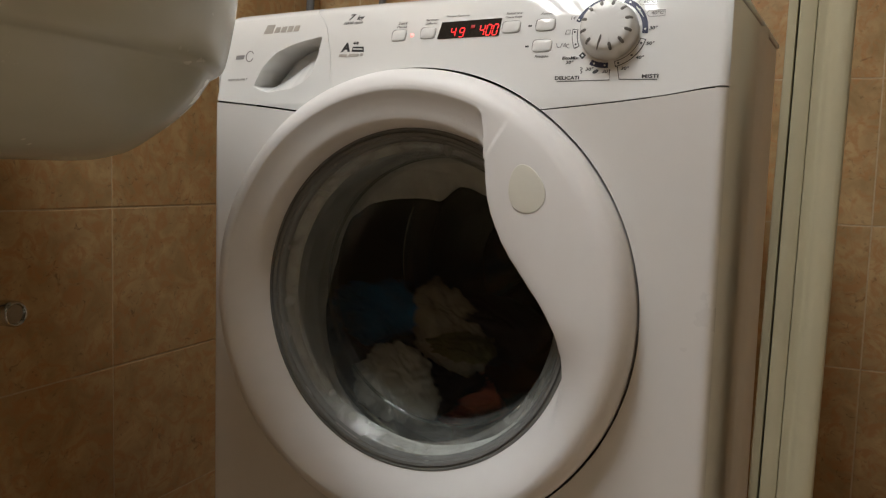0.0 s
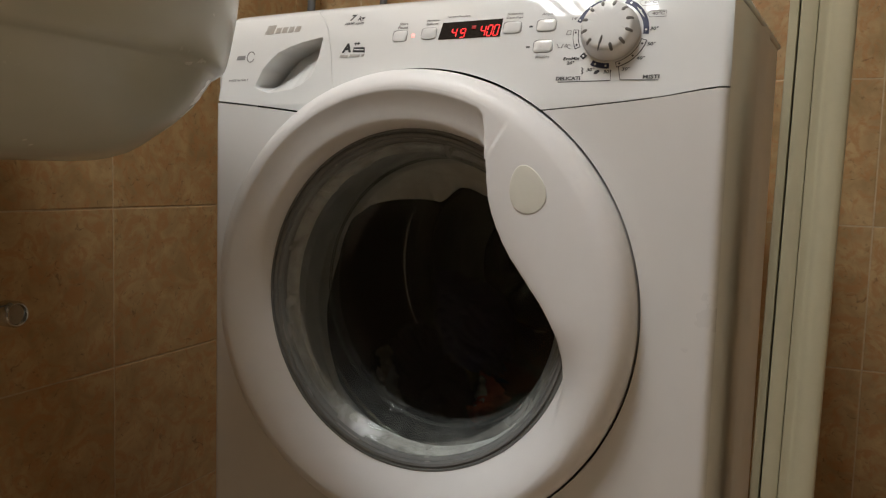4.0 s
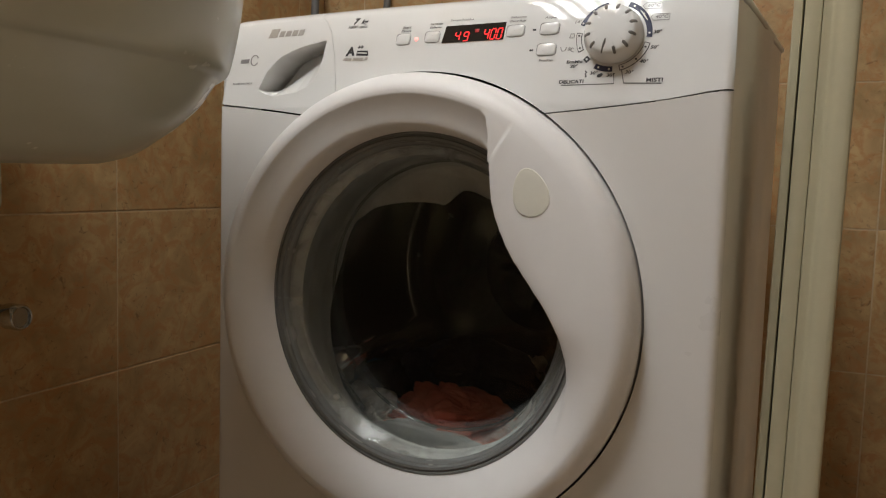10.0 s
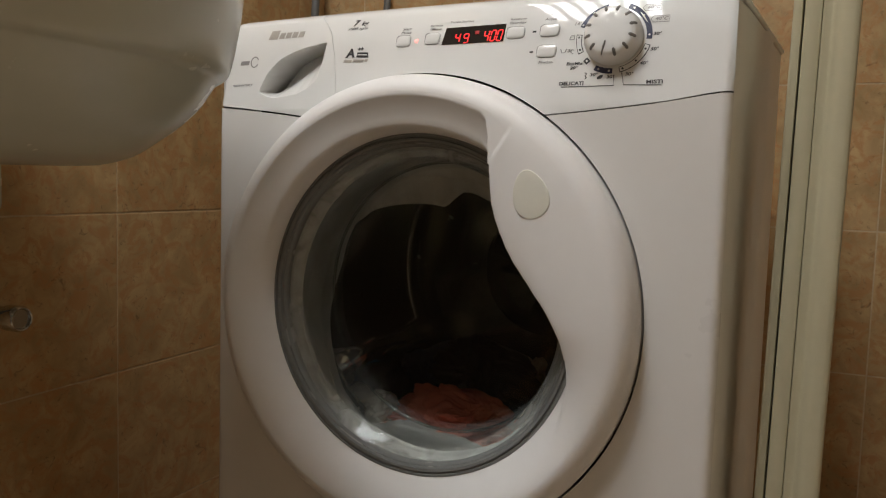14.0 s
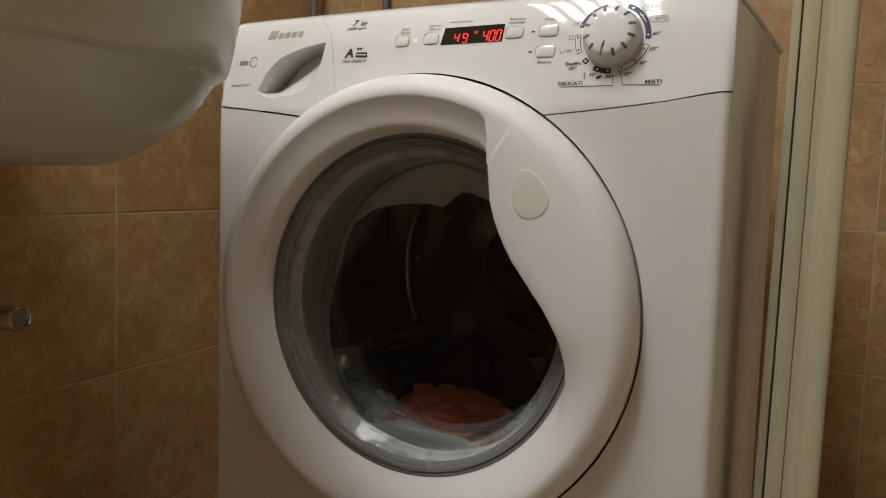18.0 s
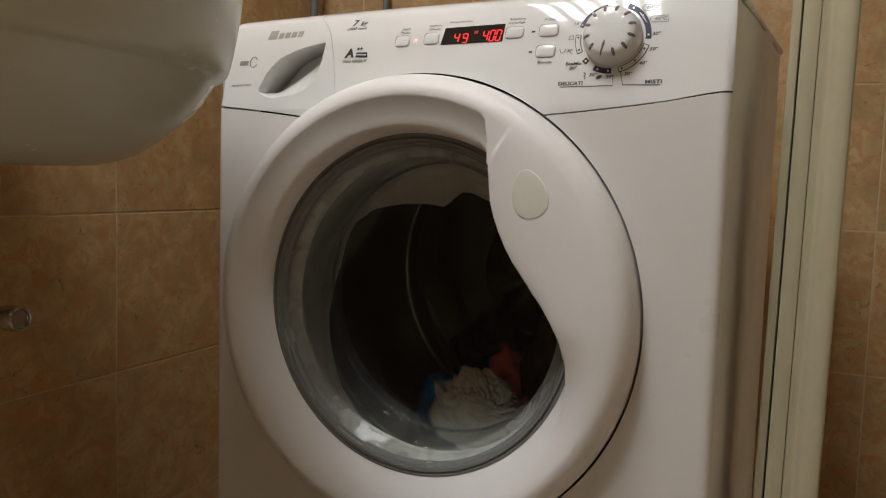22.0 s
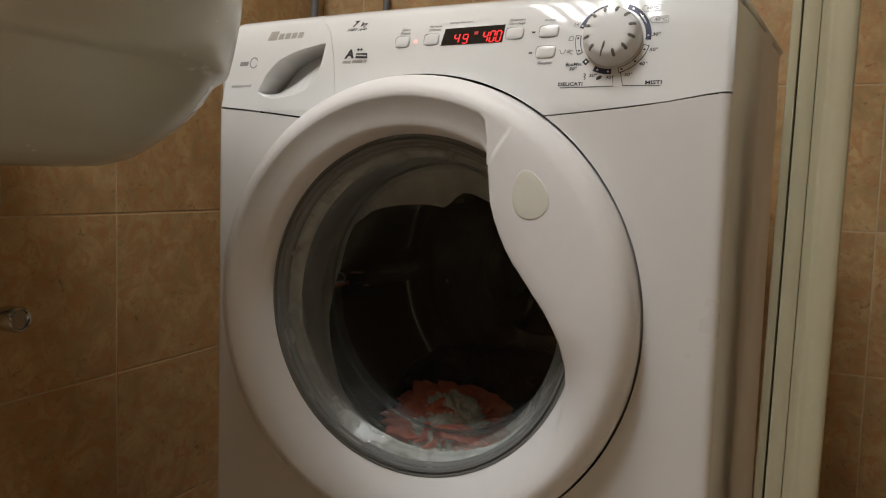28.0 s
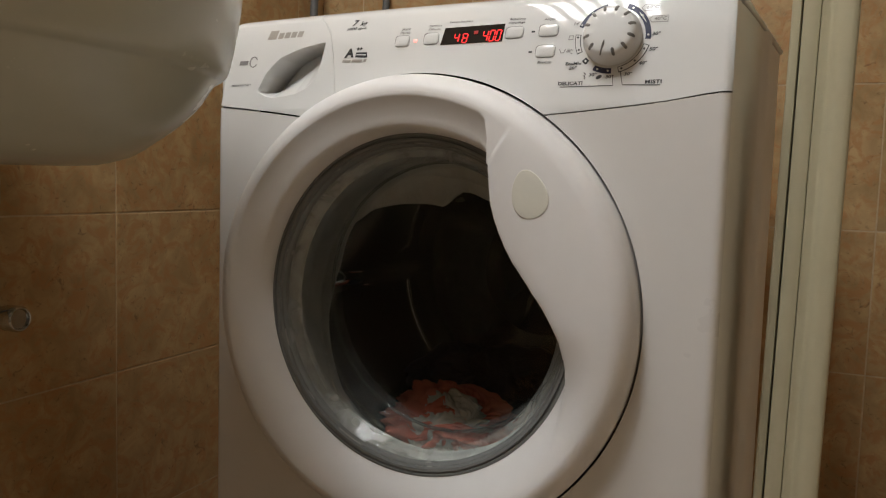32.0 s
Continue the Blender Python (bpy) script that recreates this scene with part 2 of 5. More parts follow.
def pipe(bm, pts, r, n=12, caps=True):
    """A round tube along a line of points."""
    pts = [Vector(p) for p in pts]
    rows = []
    for i, p in enumerate(pts):
        d = (pts[min(i + 1, len(pts) - 1)] - pts[max(i - 1, 0)]).normalized()
        side = d.orthogonal().normalized() if i == 0 else (side - d * side.dot(d)).normalized()
        up = d.cross(side)
        rows.append([p + side * math.cos(2 * math.pi * k / n) * r + up * math.sin(2 * math.pi * k / n) * r for k in range(n + 1)])
    grid(bm, rows)
    bmesh.ops.remove_doubles(bm, verts=bm.verts[:], dist=1e-6)
    if caps:
        bmesh.ops.holes_fill(bm, edges=[e for e in bm.edges if e.is_boundary], sides=0)
    return bm


def lerp_table(table, v):
    """Linear reading of a small table of (key, value)."""
    if v <= table[0][0]:
        return table[0][1]
    for (a, p), (b, q) in zip(table, table[1:]):
        if v <= b:
            return p + (q - p) * (v - a) / (b - a)
    return table[-1][1]


def smooth01(v):
    v = min(1.0, max(0.0, v))
    return v * v * (3 - 2 * v)


# ---- the room ----
def tiled_wall(name, axis, at, lo, hi, z_hi, start, label, thick=0.1, piece=None):
    """A wall slab with a bed of grout; the tiles are pieces of their own on it. axis: the wall's constant axis in the room."""
    bm = bmesh.new()
    out = 1 if axis in ("-x", "-y") else -1
    a, b = sorted((at, at - out * thick))
    if axis.endswith("x"):
        box(bm, a, b, lo, hi, 0, z_hi)
    else:
        box(bm, lo, hi, a, b, 0, z_hi)
    wall = solo(name, bm, GROUT, label, "wall", at=ROOM, kind="structure", smooth=False)
    size, gap = 0.25, 0.0026
    me = None
    k0 = int(math.floor((lo - start) / size))
    k1 = int(math.ceil((hi - start) / size))
    rows = int(math.ceil((z_hi - 0.0936) / size)) + 1
    for k in range(k0, k1):
        for j in range(-1, rows):
            u0, u1 = start + k * size + gap / 2, start + (k + 1) * size - gap / 2
            w0, w1 = 0.0936 + j * size + gap / 2, 0.0936 + (j + 1) * size - gap / 2
            cut = u0 < lo or u1 > hi or w0 < 0 or w1 > z_hi
            u0, u1, w0, w1 = max(u0, lo), min(u1, hi), max(w0, 0), min(w1, z_hi)
            if u1 - u0 < 0.02 or w1 - w0 < 0.02:
                continue
            if cut or me is None:
                t = bmesh.new()
                h = ((u1 - u0) / 2, (w1 - w0) / 2)
                rim = 0.0010
                f = [t.verts.new((sx * (h[0] - ins), sz * (h[1] - ins), d)) for ins, d in ((0, 0.0), (0, 0.0004), (rim, 0.0008)) for sx, sz in ((-1, -1), (1, -1), (1, 1), (-1, 1))]
                for r in (0, 4):
                    for i in range(4):
                        t.faces.new((f[r + i], f[r + (i + 1) % 4], f[r + 4 + (i + 1) % 4], f[r + 4 + i]))
                t.faces.new(f[8:12])
                this = finish(t, False)
                this.materials.append(TILE)
                if not cut:
                    me = this
            else:
                this = me
            ob = new("tile", this)
            ob.parent = wall
            cu, cw = (u0 + u1) / 2, (w0 + w1) / 2
            tip = 0.07 * (noise.random() - 0.5)
            if axis.endswith("x"):
                ob.matrix_basis = Matrix.Translation((at, cu, cw)) @ Matrix(((0, 0, out, 0), (out, 0, 0, 0), (0, 1, 0, 0), (0, 0, 0, 1))) @ pose(0, 0, 0, tip, -tip, 0)
            else:
                ob.matrix_basis = Matrix.Translation((cu, at, cw)) @ Matrix(((-out, 0, 0, 0), (0, 0, out, 0), (0, 1, 0, 0), (0, 0, 0, 1))) @ pose(0, 0, 0, tip, tip, 0)
    return wall


def room():
    bm = box(bmesh.new(), WALL_L - 0.1, WALL_R + 0.1, WALL_F - 0.1, WALL_B + 0.1, -0.1, 0)
    solo("floor", bm, FLOOR, "brown stone-look floor of a small bathroom", "floor", at=ROOM, kind="structure", smooth=False)
    bm = box(bmesh.new(), WALL_L - 0.1, WALL_R + 0.1, WALL_F - 0.1, WALL_B + 0.1, CEIL, CEIL + 0.1)
    solo("ceiling", bm, PLASTER, "plain white painted ceiling", "ceiling", at=ROOM, kind="structure", smooth=False)
    bm = box(bmesh.new(), WALL_R, WALL_R + 0.1, WALL_F, WALL_B, 0, CEIL)
    solo("wall_east", bm, PALE_WALL, "plain beige painted wall closing the room", "wall", at=ROOM, kind="structure", smooth=False)
    # unseen walls added dark, so that the door glass mirrors little light
    bm = box(bmesh.new(), WALL_L - 0.1, WALL_L, WALL_F, -0.80, 0, CEIL)
    solo("wall_west_end", bm, BROWN_WALL, "unseen dark brown closing wall, added to darken the glass reflection", "wall", at=ROOM, kind="structure", smooth=False)
    bm = box(bmesh.new(), WALL_L - 0.1, WALL_R + 0.1, WALL_F - 0.1, WALL_F, 0, CEIL)
    solo("wall_south", bm, BROWN_WALL, "unseen dark brown closing wall, added to darken the glass reflection", "wall", at=ROOM, kind="structure", smooth=False)


def ceiling_light():
    """Louvred ceiling lamp: six bright bars between dark fins."""
    x, y, z = LAMP_AT
    top = thing("ceiling_light", "white ceiling lamp with a row of glowing bars", "lamp", at=pose(x, y, CEIL))
    part("lamp_housing", box(bmesh.new(), -0.25, 0.25, -0.49, 0.49, -0.025, 0.0, 0.008), ENAMEL, top)
    for k in range(6):
        xx = -0.1875 + k * 0.075
        part("light_strip", box(bmesh.new(), xx - 0.022, xx + 0.022, -0.45, 0.45, -0.036, -0.025, 0.004), TUBE_GLOW, top, "glowing warm white bar")
        data = bpy.data.lights.new("lamp_light", "AREA")
        data.shape, data.size, data.size_y = "RECTANGLE", 0.044, 0.90
        data.energy, data.color = LAMP_POWER / 6, LAMP_COLOUR
        new("lamp_light", data).matrix_basis = pose(x + xx, y, CEIL - 0.045)


# ---- the washing machine ----
def front(x, z):
    """Depth of the machine's bowed front at (x, z)."""
    y = -0.014 * (1 - (x / 0.3) ** 2)
    if z > 0.735:
        y += 0.20 * (z - 0.735) + 3.6 * max(0.0, z - 0.803) ** 2
    if z > 0.838:
        y += ((z - 0.838) / 0.0085) ** 2 * 0.008
    e = (abs(x) - 0.2915) / 0.0085
    if e > 0:
        y += 0.0085 * (1 - math.sqrt(max(0.0, 1 - min(e, 1.0) ** 2)))
    return y


SEAM = [(-0.2995, 0.7408), (-0.2557, 0.7364), (-0.2102, 0.7315), (-0.1617, 0.7256), (0.0, 0.71), (0.1314, 0.7254), (0.1606, 0.7279), (0.2036, 0.7323), (0.2445, 0.7372), (0.2785, 0.7431), (0.29, 0.7445), (0.2995, 0.7448)]


def seam(x):
    return lerp_table(SEAM, x)


def split_x(z):
    """Where the drawer front meets the control panel."""
    return lerp_table([(0.735, -0.1195), (0.7543, -0.1221), (0.7933, -0.1298), (0.82, -0.1385), (0.832, -0.147), (0.8418, -0.1587), (0.85, -0.166)], z)


def hole_top(x):
    d = HOLE ** 2 - (x - CX) ** 2
    return CZ + math.sqrt(d) if d > 0 else -1.0


UPPER = [(-0.2366, 0.7592), (-0.2278, 0.7779), (-0.2175, 0.7885), (-0.2075, 0.796), (-0.19, 0.8025), (-0.1729, 0.8069), (-0.15, 0.8105), (-0.144, 0.8112)]
LOWER = [(-0.2366, 0.7570), (-0.225, 0.7515), (-0.213, 0.749), (-0.1793, 0.7527), (-0.165, 0.7585), (-0.1525, 0.7682), (-0.1472, 0.7876), (-0.1440, 0.8105)]


def scoop(x, z):
    """How far the drawer's finger scoop is sunk at (x, z)."""
    if not -0.2366 < x < -0.144:
        return 0.0
    a, b = lerp_table(LOWER, x), lerp_table(UPPER, x)
    if not a < z < b or b - a < 0.001:
        return 0.0
    v = (z - a) / (b - a)
    h = (x + 0.2366) / 0.0926
    # a lit ramp rises from the lower edge to a crease, behind which lies the dark hollow under the upper edge
    fold = 0.22 + 0.62 * h
    ramp = v / fold if v < fold else 1 + 0.5 * (v - fold) / (1 - fold)
    edge = smooth01((b - z) / 0.0035)
    side = min(1.0, (-0.144 - x) / 0.002) * min(1.0, (x + 0.2366) / 0.003)
    return 0.033 * (1 - 0.35 * h) * ramp * edge * side


def patch(x_lo, x_hi, z_lo, z_hi, nu, nv, sink=None, spread=None):
    """A sheet of the front between two side lines and two height lines."""
    bm = bmesh.new()
    rows = []
    for i in range(nu + 1):
        u = i / nu
        row = []
        for j in range(nv + 1):
            v = j / nv
            z = 0.79
            for _ in range(6):
                x = x_lo(z) + (x_hi(z) - x_lo(z)) * u
                z = z_lo(x) + (z_hi(x) - z_lo(x)) * v
            row.append((x, front(x, z) + (sink(x, z) if sink else 0.0), z))
        rows.append(row)
    grid(bm, rows)
    # a short return behind the edge gives the sheet its thickness
    edges = [e for e in bm.edges if e.is_boundary]
    r = bmesh.ops.extrude_edge_only(bm, edges=edges)
    for v in r["geom"]:
        if isinstance(v, bmesh.types.BMVert):
            v.co.y += 0.006
    return bm


def on_panel(x, z, lift=0.0):
    """A pose on the panel's surface: x along it, y up it, z out of it."""
    d = 0.001
    tx = Vector((2 * d, front(x + d, z) - front(x - d, z), 0)).normalized()
    tz = Vector((0, front(x, z + d) - front(x, z - d), 2 * d)).normalized()
    n = tx.cross(tz).normalized()
    m = Matrix((tx, tz, n)).transposed().to_4x4()
    m.translation = Vector((x, front(x, z), z)) + n * lift
    return m


def lettering(name, text, x, z, height, material, parent, lean=0.0, stretch=1.0, label="", bold=0.0, align="CENTER"):
    """Raised print with the built-in font on the panel."""
    cu = bpy.data.curves.new(name, "FONT")
    cu.body, cu.size, cu.align_x, cu.align_y = text, height / 0.7, align, "CENTER"
    cu.shear, cu.extrude, cu.offset, cu.resolution_u = lean, 0.00012, bold, 3
    tmp = bpy.data.objects.new(name, cu)
    me = bpy.data.meshes.new_from_object(tmp)
    bpy.data.objects.remove(tmp)
    me.transform(on_panel(x, z, 0.0003) @ Matrix.Diagonal((stretch, 1, 1, 1)))
    return part(name, me, material, parent, label)


def panel_plate(name, pts, material, parent, height=0.0004, label="", base=0.0):
    """A thin plate lying on the panel, its outline given by (x, z)."""
    bm = bmesh.new()
    lo = [bm.verts.new((x, front(x, z) - base, z)) for x, z in pts]
    hi = [bm.verts.new((x, front(x, z) - base - height, z)) for x, z in pts]
    bm.faces.new(hi)
    for i in range(len(pts)):
        bm.faces.new((lo[i], lo[(i + 1) % len(pts)], hi[(i + 1) % len(pts)], hi[i]))
    return part(name, bm, material, parent, label, smooth=False)


def line_strip(pts, width):
    """Outline of a strip of that width along a line of (x, z)."""
    left, right = [], []
    for i, p in enumerate(pts):
        a, b = Vector(pts[max(i - 1, 0)]), Vector(pts[min(i + 1, len(pts) - 1)])
        d = (b - a).normalized()
        n = Vector((-d.y, d.x)) * width / 2
        left.append(tuple(Vector(p) + n))
        right.append(tuple(Vector(p) - n))
    return left + right[::-1]


def top_edge(y):
    """Height of the sides' upper edge, which rises a little to the back."""
    return 0.8285 + 0.050 * (y - 0.03)


def washing_machine():
    wm = thing("washing_machine", "white front-loading washing machine with a round glass door", "washing machine")
    # body
    bm = bmesh.new()
    side = [(0.0082, 0.2993), (0.0105, 0.2996), (0.03, 0.3006), (0.06, 0.3018), (0.12, 0.3025), (0.20, 0.3025), (0.226, 0.3025), (0.238, 0.3066), (0.246, 0.3078), (0.274, 0.3078), (0.280, 0.3065), (0.286, 0.3010), (0.49, 0.3005), (0.5, 0.295)]
    for s in (-1, 1):
        sp = bmesh.new()
        grid(sp, [[(s * x, y, 0.012 + (top_edge(y) - 0.012) * v) for y, x in side] for v in (0, 0.35, 0.7, 0.97, 1.0)])
        part("side_panel", sp, POWDER, wm, "white coated side with a pressed fold", sharp=40)
    part("back_panel", grid(bm, [[(x, 0.5, z) for x in (-0.295, 0.295)] for z in (0.012, 0.850)]), ENAMEL, wm)
    part("bottom_panel", grid(bmesh.new(), [[(x, y, 0.012) for x in (-0.298, 0.298)] for y in (0.01, 0.5)]), ENAMEL, wm)
    part("top_frame", grid(bmesh.new(), [[(x, y, top_edge(y) - 0.001) for x in (-0.298, 0.298)] for y in (0.03, 0.5)]), ENAMEL, wm)
    for sx in (-0.25, 0.25):
        for sy in (0.06, 0.45):
            b = bmesh.new()
            bmesh.ops.create_cone(b, cap_ends=True, segments=20, radius1=0.02, radius2=0.017, depth=0.014, matrix=pose(sx, sy, 0.007))
            part("foot", b, BLACK, wm)
    slab = box(bmesh.new(), -0.3035, 0.3035, 0.040, 0.505, 0.0018, 0.0095, 0.003, 3)
    for v in slab.verts:
        v.co.z += top_edge(v.co.y)
    part("worktop", slab, POWDER, wm, "white worktop sloping up to the wall")
    # lower front, in four sheets round the door
    lo, hi = CX - HOLE, CX + HOLE
    bm = bmesh.new()
    edge = 0.2995

    def column(x, z0, z1, n):
        return [(x, front(x, z0 + (z1 - z0) * j / n), z0 + (z1 - z0) * j / n) for j in range(n + 1)]
    left = [-edge + (lo + edge) * (i / 24) for i in range(25)]
    right = [hi + (edge - hi) * (i / 24) for i in range(25)]
    mid = [CX - HOLE * math.cos(math.pi * i / 96) for i in range(97)]
    for xs in (left, right):
        grid(bm, [column(x, 0.02, seam(x) - (0.0012 if x < 0 else 0.0006), 24) for x in xs])
    grid(bm, [column(x, 0.02, 2 * CZ - max(hole_top(x), CZ), 12) for x in mid])
    corner_l = [x for x in mid if x < CX and hole_top(x) < seam(x) - 0.001]
    corner_r = [x for x in mid if x > CX and hole_top(x) < seam(x) - 0.001]
    for xs in (corner_l, corner_r):
        grid(bm, [column(x, max(hole_top(x), CZ), seam(x) - 0.001, 12) for x in xs])
    bmesh.ops.remove_doubles(bm, verts=bm.verts[:], dist=1e-5)
    r = bmesh.ops.extrude_edge_only(bm, edges=[e for e in bm.edges if e.is_boundary])
    for v in r["geom"]:
        if isinstance(v, bmesh.types.BMVert):
            v.co.y += 0.012
    part("front_panel", bm, ENAMEL, wm, "smooth white enamelled front", sharp=40)
    # control panel and drawer
    low = lambda x: max(seam(x) + lerp_table([(-0.3, 0.001), (0.0, 0.0008), (0.12, 0.0002), (0.24, 0.0003), (0.2995, 0.0012)], x), hole_top(x))
    high = lambda x: TOP + 0.002
    panel = part("control_panel", patch(lambda z: split_x(z) + 0.0003, lambda z: edge, low, high, 150, 30), PANEL, wm, sharp=50)
    drawer = part("detergent_drawer", patch(lambda z: -edge, lambda z: split_x(z) - 0.0003, low, high, 190, 150, sink=scoop), PANEL, wm, "detergent drawer with a scooped finger grip", sharp=50)
    part("inner_frame", box(bmesh.new(), -0.28, 0.28, 0.056, 0.061, 0.69, 0.828), BLACK, wm, smooth=False)
    prints(wm, panel, drawer)
    door(wm)
    return wm


def button(x, z, w, h, parent, label):
    m = on_panel(x, z)
    rim = bmesh.new()
    pts = []
    for k in range(40):
        a = 2 * math.pi * k / 40
        c, s = math.cos(a), math.sin(a)
        pts.append((math.copysign(abs(c) ** 0.45, c), math.copysign(abs(s) ** 0.45, s)))
    rings = [(1.055, 0.0, 0.0), (1.055, 0.0003, 0.0), (1.0, 0.0003, 0.0), (0.99, -0.0004, 0)]
    grid(rim, [[m @ Vector((px * w / 2 * k, py * h / 2 * k, d)) for px, py in pts + pts[:1]] for k, d, _ in rings])
    ob = part("button_rim", rim, GREYINK, parent)
    cap = bmesh.new()
    rings = [(0.98, -0.0005), (0.98, 0.0004), (0.94, 0.0009), (0.8, 0.0013), (0.4, 0.0016), (0.0, 0.0017)]
    grid(cap, [[m @ Vector((px * w / 2 * k + py * 0.0008, py * h / 2 * k, d)) for px, py in pts + pts[:1]] for k, d in rings])
    bmesh.ops.remove_doubles(cap, verts=cap.verts[:], dist=1e-6)
    part("button", cap, PANEL, parent, label)
    return ob


SEGS = {"a": (0, 1, 1), "b": (1, 0.5, 0), "c": (1, -0.5, 0), "d": (0, -1, 1), "e": (-1, -0.5, 0), "f": (-1, 0.5, 0), "g": (0, 0, 1)}


def segment_mesh(kind, w, h, t):
    """One lit bar of a seven-bar digit, in the digit's own plane (x, up), leaning to the side."""
    cx, cy, flat = SEGS[kind]
    cx, cy = cx * w / 2, cy * h / 2
    bm = bmesh.new()
    lx, ly = (w * 0.38, t / 2) if flat else (t / 2, h * 0.19)
    box(bm, cx - lx, cx + lx, -0.0002, 0.0002, cy - ly, cy + ly)
    for v in bm.verts:
        v.co.x += v.co.z * 0.18
        v.co = Vector((v.co.x, v.co.z, -v.co.y))
    return bm


def digit(char, x, z, w, h, parent, lift=0.0009):
    lit = {"4": "bcfg", "9": "abcdfg", "0": "abcdef"}[char]
    for k in lit:
        bm = segment_mesh(k, w, h, 0.0009)
        bm.transform(on_panel(x, z, lift))
        part("digit_segment", bm, RED_GLOW, parent, smooth=False)


LATE = []


def prints(wm, panel, drawer):
    # drawer: silver lettering of the maker and of the series as plain shapes
    for k, (w, h) in enumerate(((0.016, 0.011), (0.009, 0.007), (0.009, 0.007), (0.009, 0.007), (0.009, 0.007))):
        x0 = -0.234 + (0 if k == 0 else 0.0165 + (k - 1) * 0.0098)
        z0 = 0.8195 + (0 if k == 0 else 0.0004)
        panel_plate("maker_mark", [(x0, z0), (x0 + w * 0.86, z0), (x0 + w, z0 + h), (x0 + w * 0.2, z0 + h)], SILVER, drawer, label="silver bar in place of a maker's mark")
    panel_plate("series_mark", [(-0.2735, 0.7905), (-0.2600, 0.7905), (-0.2590, 0.7955), (-0.2725, 0.7955)], GREYINK, drawer, label="grey bar in place of a series name")
    ring = [(-0.2505 + 0.0058 * math.cos(a), 0.7935 + 0.0062 * math.sin(a)) for a in [0.4 + 5.4 * k / 30 for k in range(31)]]
    panel_plate("series_ring", line_strip(ring, 0.0012), GREYINK, drawer)
    lettering("print", "MADE IN ITALY", -0.2655, 0.7655, 0.0026, GREYINK, drawer, lean=0.1, stretch=1.25)
    # drawer's neighbour
    lettering("print", "7", -0.1085, 0.8308, 0.0072, INK, panel, lean=0.35, stretch=1.2, bold=0.0002)
    lettering("print", "kg", -0.0962, 0.8298, 0.0052, INK, panel, lean=0.35, stretch=1.2, bold=0.00015)
    lettering("print", "1000 rpm", -0.1045, 0.8243, 0.0033, INK, panel, lean=0.3, stretch=1.45)
    lettering("print", "A", -0.1085, 0.7960, 0.0095, INK, panel, lean=0.15, stretch=1.15, bold=0.0006)
    lettering("print", "++", -0.0955, 0.8005, 0.0042, INK, panel, lean=0.1, stretch=1.1, bold=0.0003)
    panel_plate("energy_bar", [(-0.1000, 0.7915), (-0.0838, 0.7905), (-0.0850, 0.7965), (-0.0992, 0.7970)], INK, panel)
    panel_plate("energy_line", [(-0.0985, 0.7938), (-0.0855, 0.7930), (-0.0857, 0.7942), (-0.0984, 0.7950)], PANEL, panel, base=0.0005)
    for a, b in ((-0.1170, -0.1065), (-0.1040, -0.0905), (-0.0885, -0.0850)):
        panel_plate("model_mark", [(a, 0.7863), (b, 0.7857), (b + 0.001, 0.7887), (a + 0.001, 0.7893)], SILVER, panel)
    # buttons with their captions
    button(-0.0410, 0.8063, 0.0172, 0.0125, panel, "white rounded push button")
    button(-0.0058, 0.8072, 0.0175, 0.0125, panel, "white rounded push button")
    button(0.0880, 0.8086, 0.0190, 0.0125, panel, "white rounded push button")
    button(0.1238, 0.8090, 0.0195, 0.0126, panel, "white rounded push button")
    button(0.1225, 0.7880, 0.0195, 0.0126, panel, "white rounded push button")
    for x, z in ((0.1080, 0.8085), (0.1070, 0.7878)):
        panel_plate("button_mark", [(x - 0.0018, z - 0.0009), (x + 0.0018, z - 0.0009), (x + 0.0018, z + 0.0009), (x - 0.0018, z + 0.0009)], INK, panel)
    for text, x, z, h in (("Start", -0.0387, 0.8196, 0.0029), ("Pausa", -0.0390, 0.8156, 0.0029), ("Partenza", -0.0030, 0.8212, 0.0022), ("Differita", -0.0035, 0.8174, 0.0022),
                          ("Tempo Residuo", 0.0262, 0.8238, 0.0022), ("Riduzione", 0.0892, 0.8228, 0.0022), ("Centrifuga", 0.0890, 0.8188, 0.0022), ("Acqua", 0.1234, 0.8205, 0.0024), ("+", 0.1236, 0.8250, 0.0022), ("Freddo", 0.1228, 0.7770, 0.0026)):
        lettering("print", text, x, z, h, GREYINK, panel, lean=0.2, stretch=1.35)
    bm = bmesh.new()
    bmesh.ops.create_uvsphere(bm, u_segments=16, v_segments=8, radius=0.0022, matrix=on_panel(-0.0248, 0.8058) @ Matrix.Diagonal((1, 1, 0.4, 1)))
    part("start_light", bm, PINK_GLOW, panel, "small pink glowing light")
    # display
    disp = panel_plate("display", [(0.0060, 0.7998), (0.0756, 0.8003), (0.0770, 0.8186), (0.0095, 0.8178)], DIAL_GLASS, wm, height=0.0006, label="black display with red glowing digits")
    digit("4", 0.0243, 0.8062, 0.0052, 0.0094, disp)
    digit("9", 0.0340, 0.8054, 0.0052, 0.0094, disp)
    digit("4", 0.0568, 0.8066, 0.0050, 0.0112, disp)
    digit("0", 0.0642, 0.8065, 0.0048, 0.0112, disp)
    digit("0", 0.0712, 0.8065, 0.0048, 0.0112, disp)
    b = bmesh.new()
    box(b, -0.0022, 0.0022, -0.0018, 0.0018, -0.0002, 0.0002, 0.0001)
    b.transform(on_panel(0.0460, 0.8108, 0.0009))
    part("indicator", b, DIM_GLOW, disp)
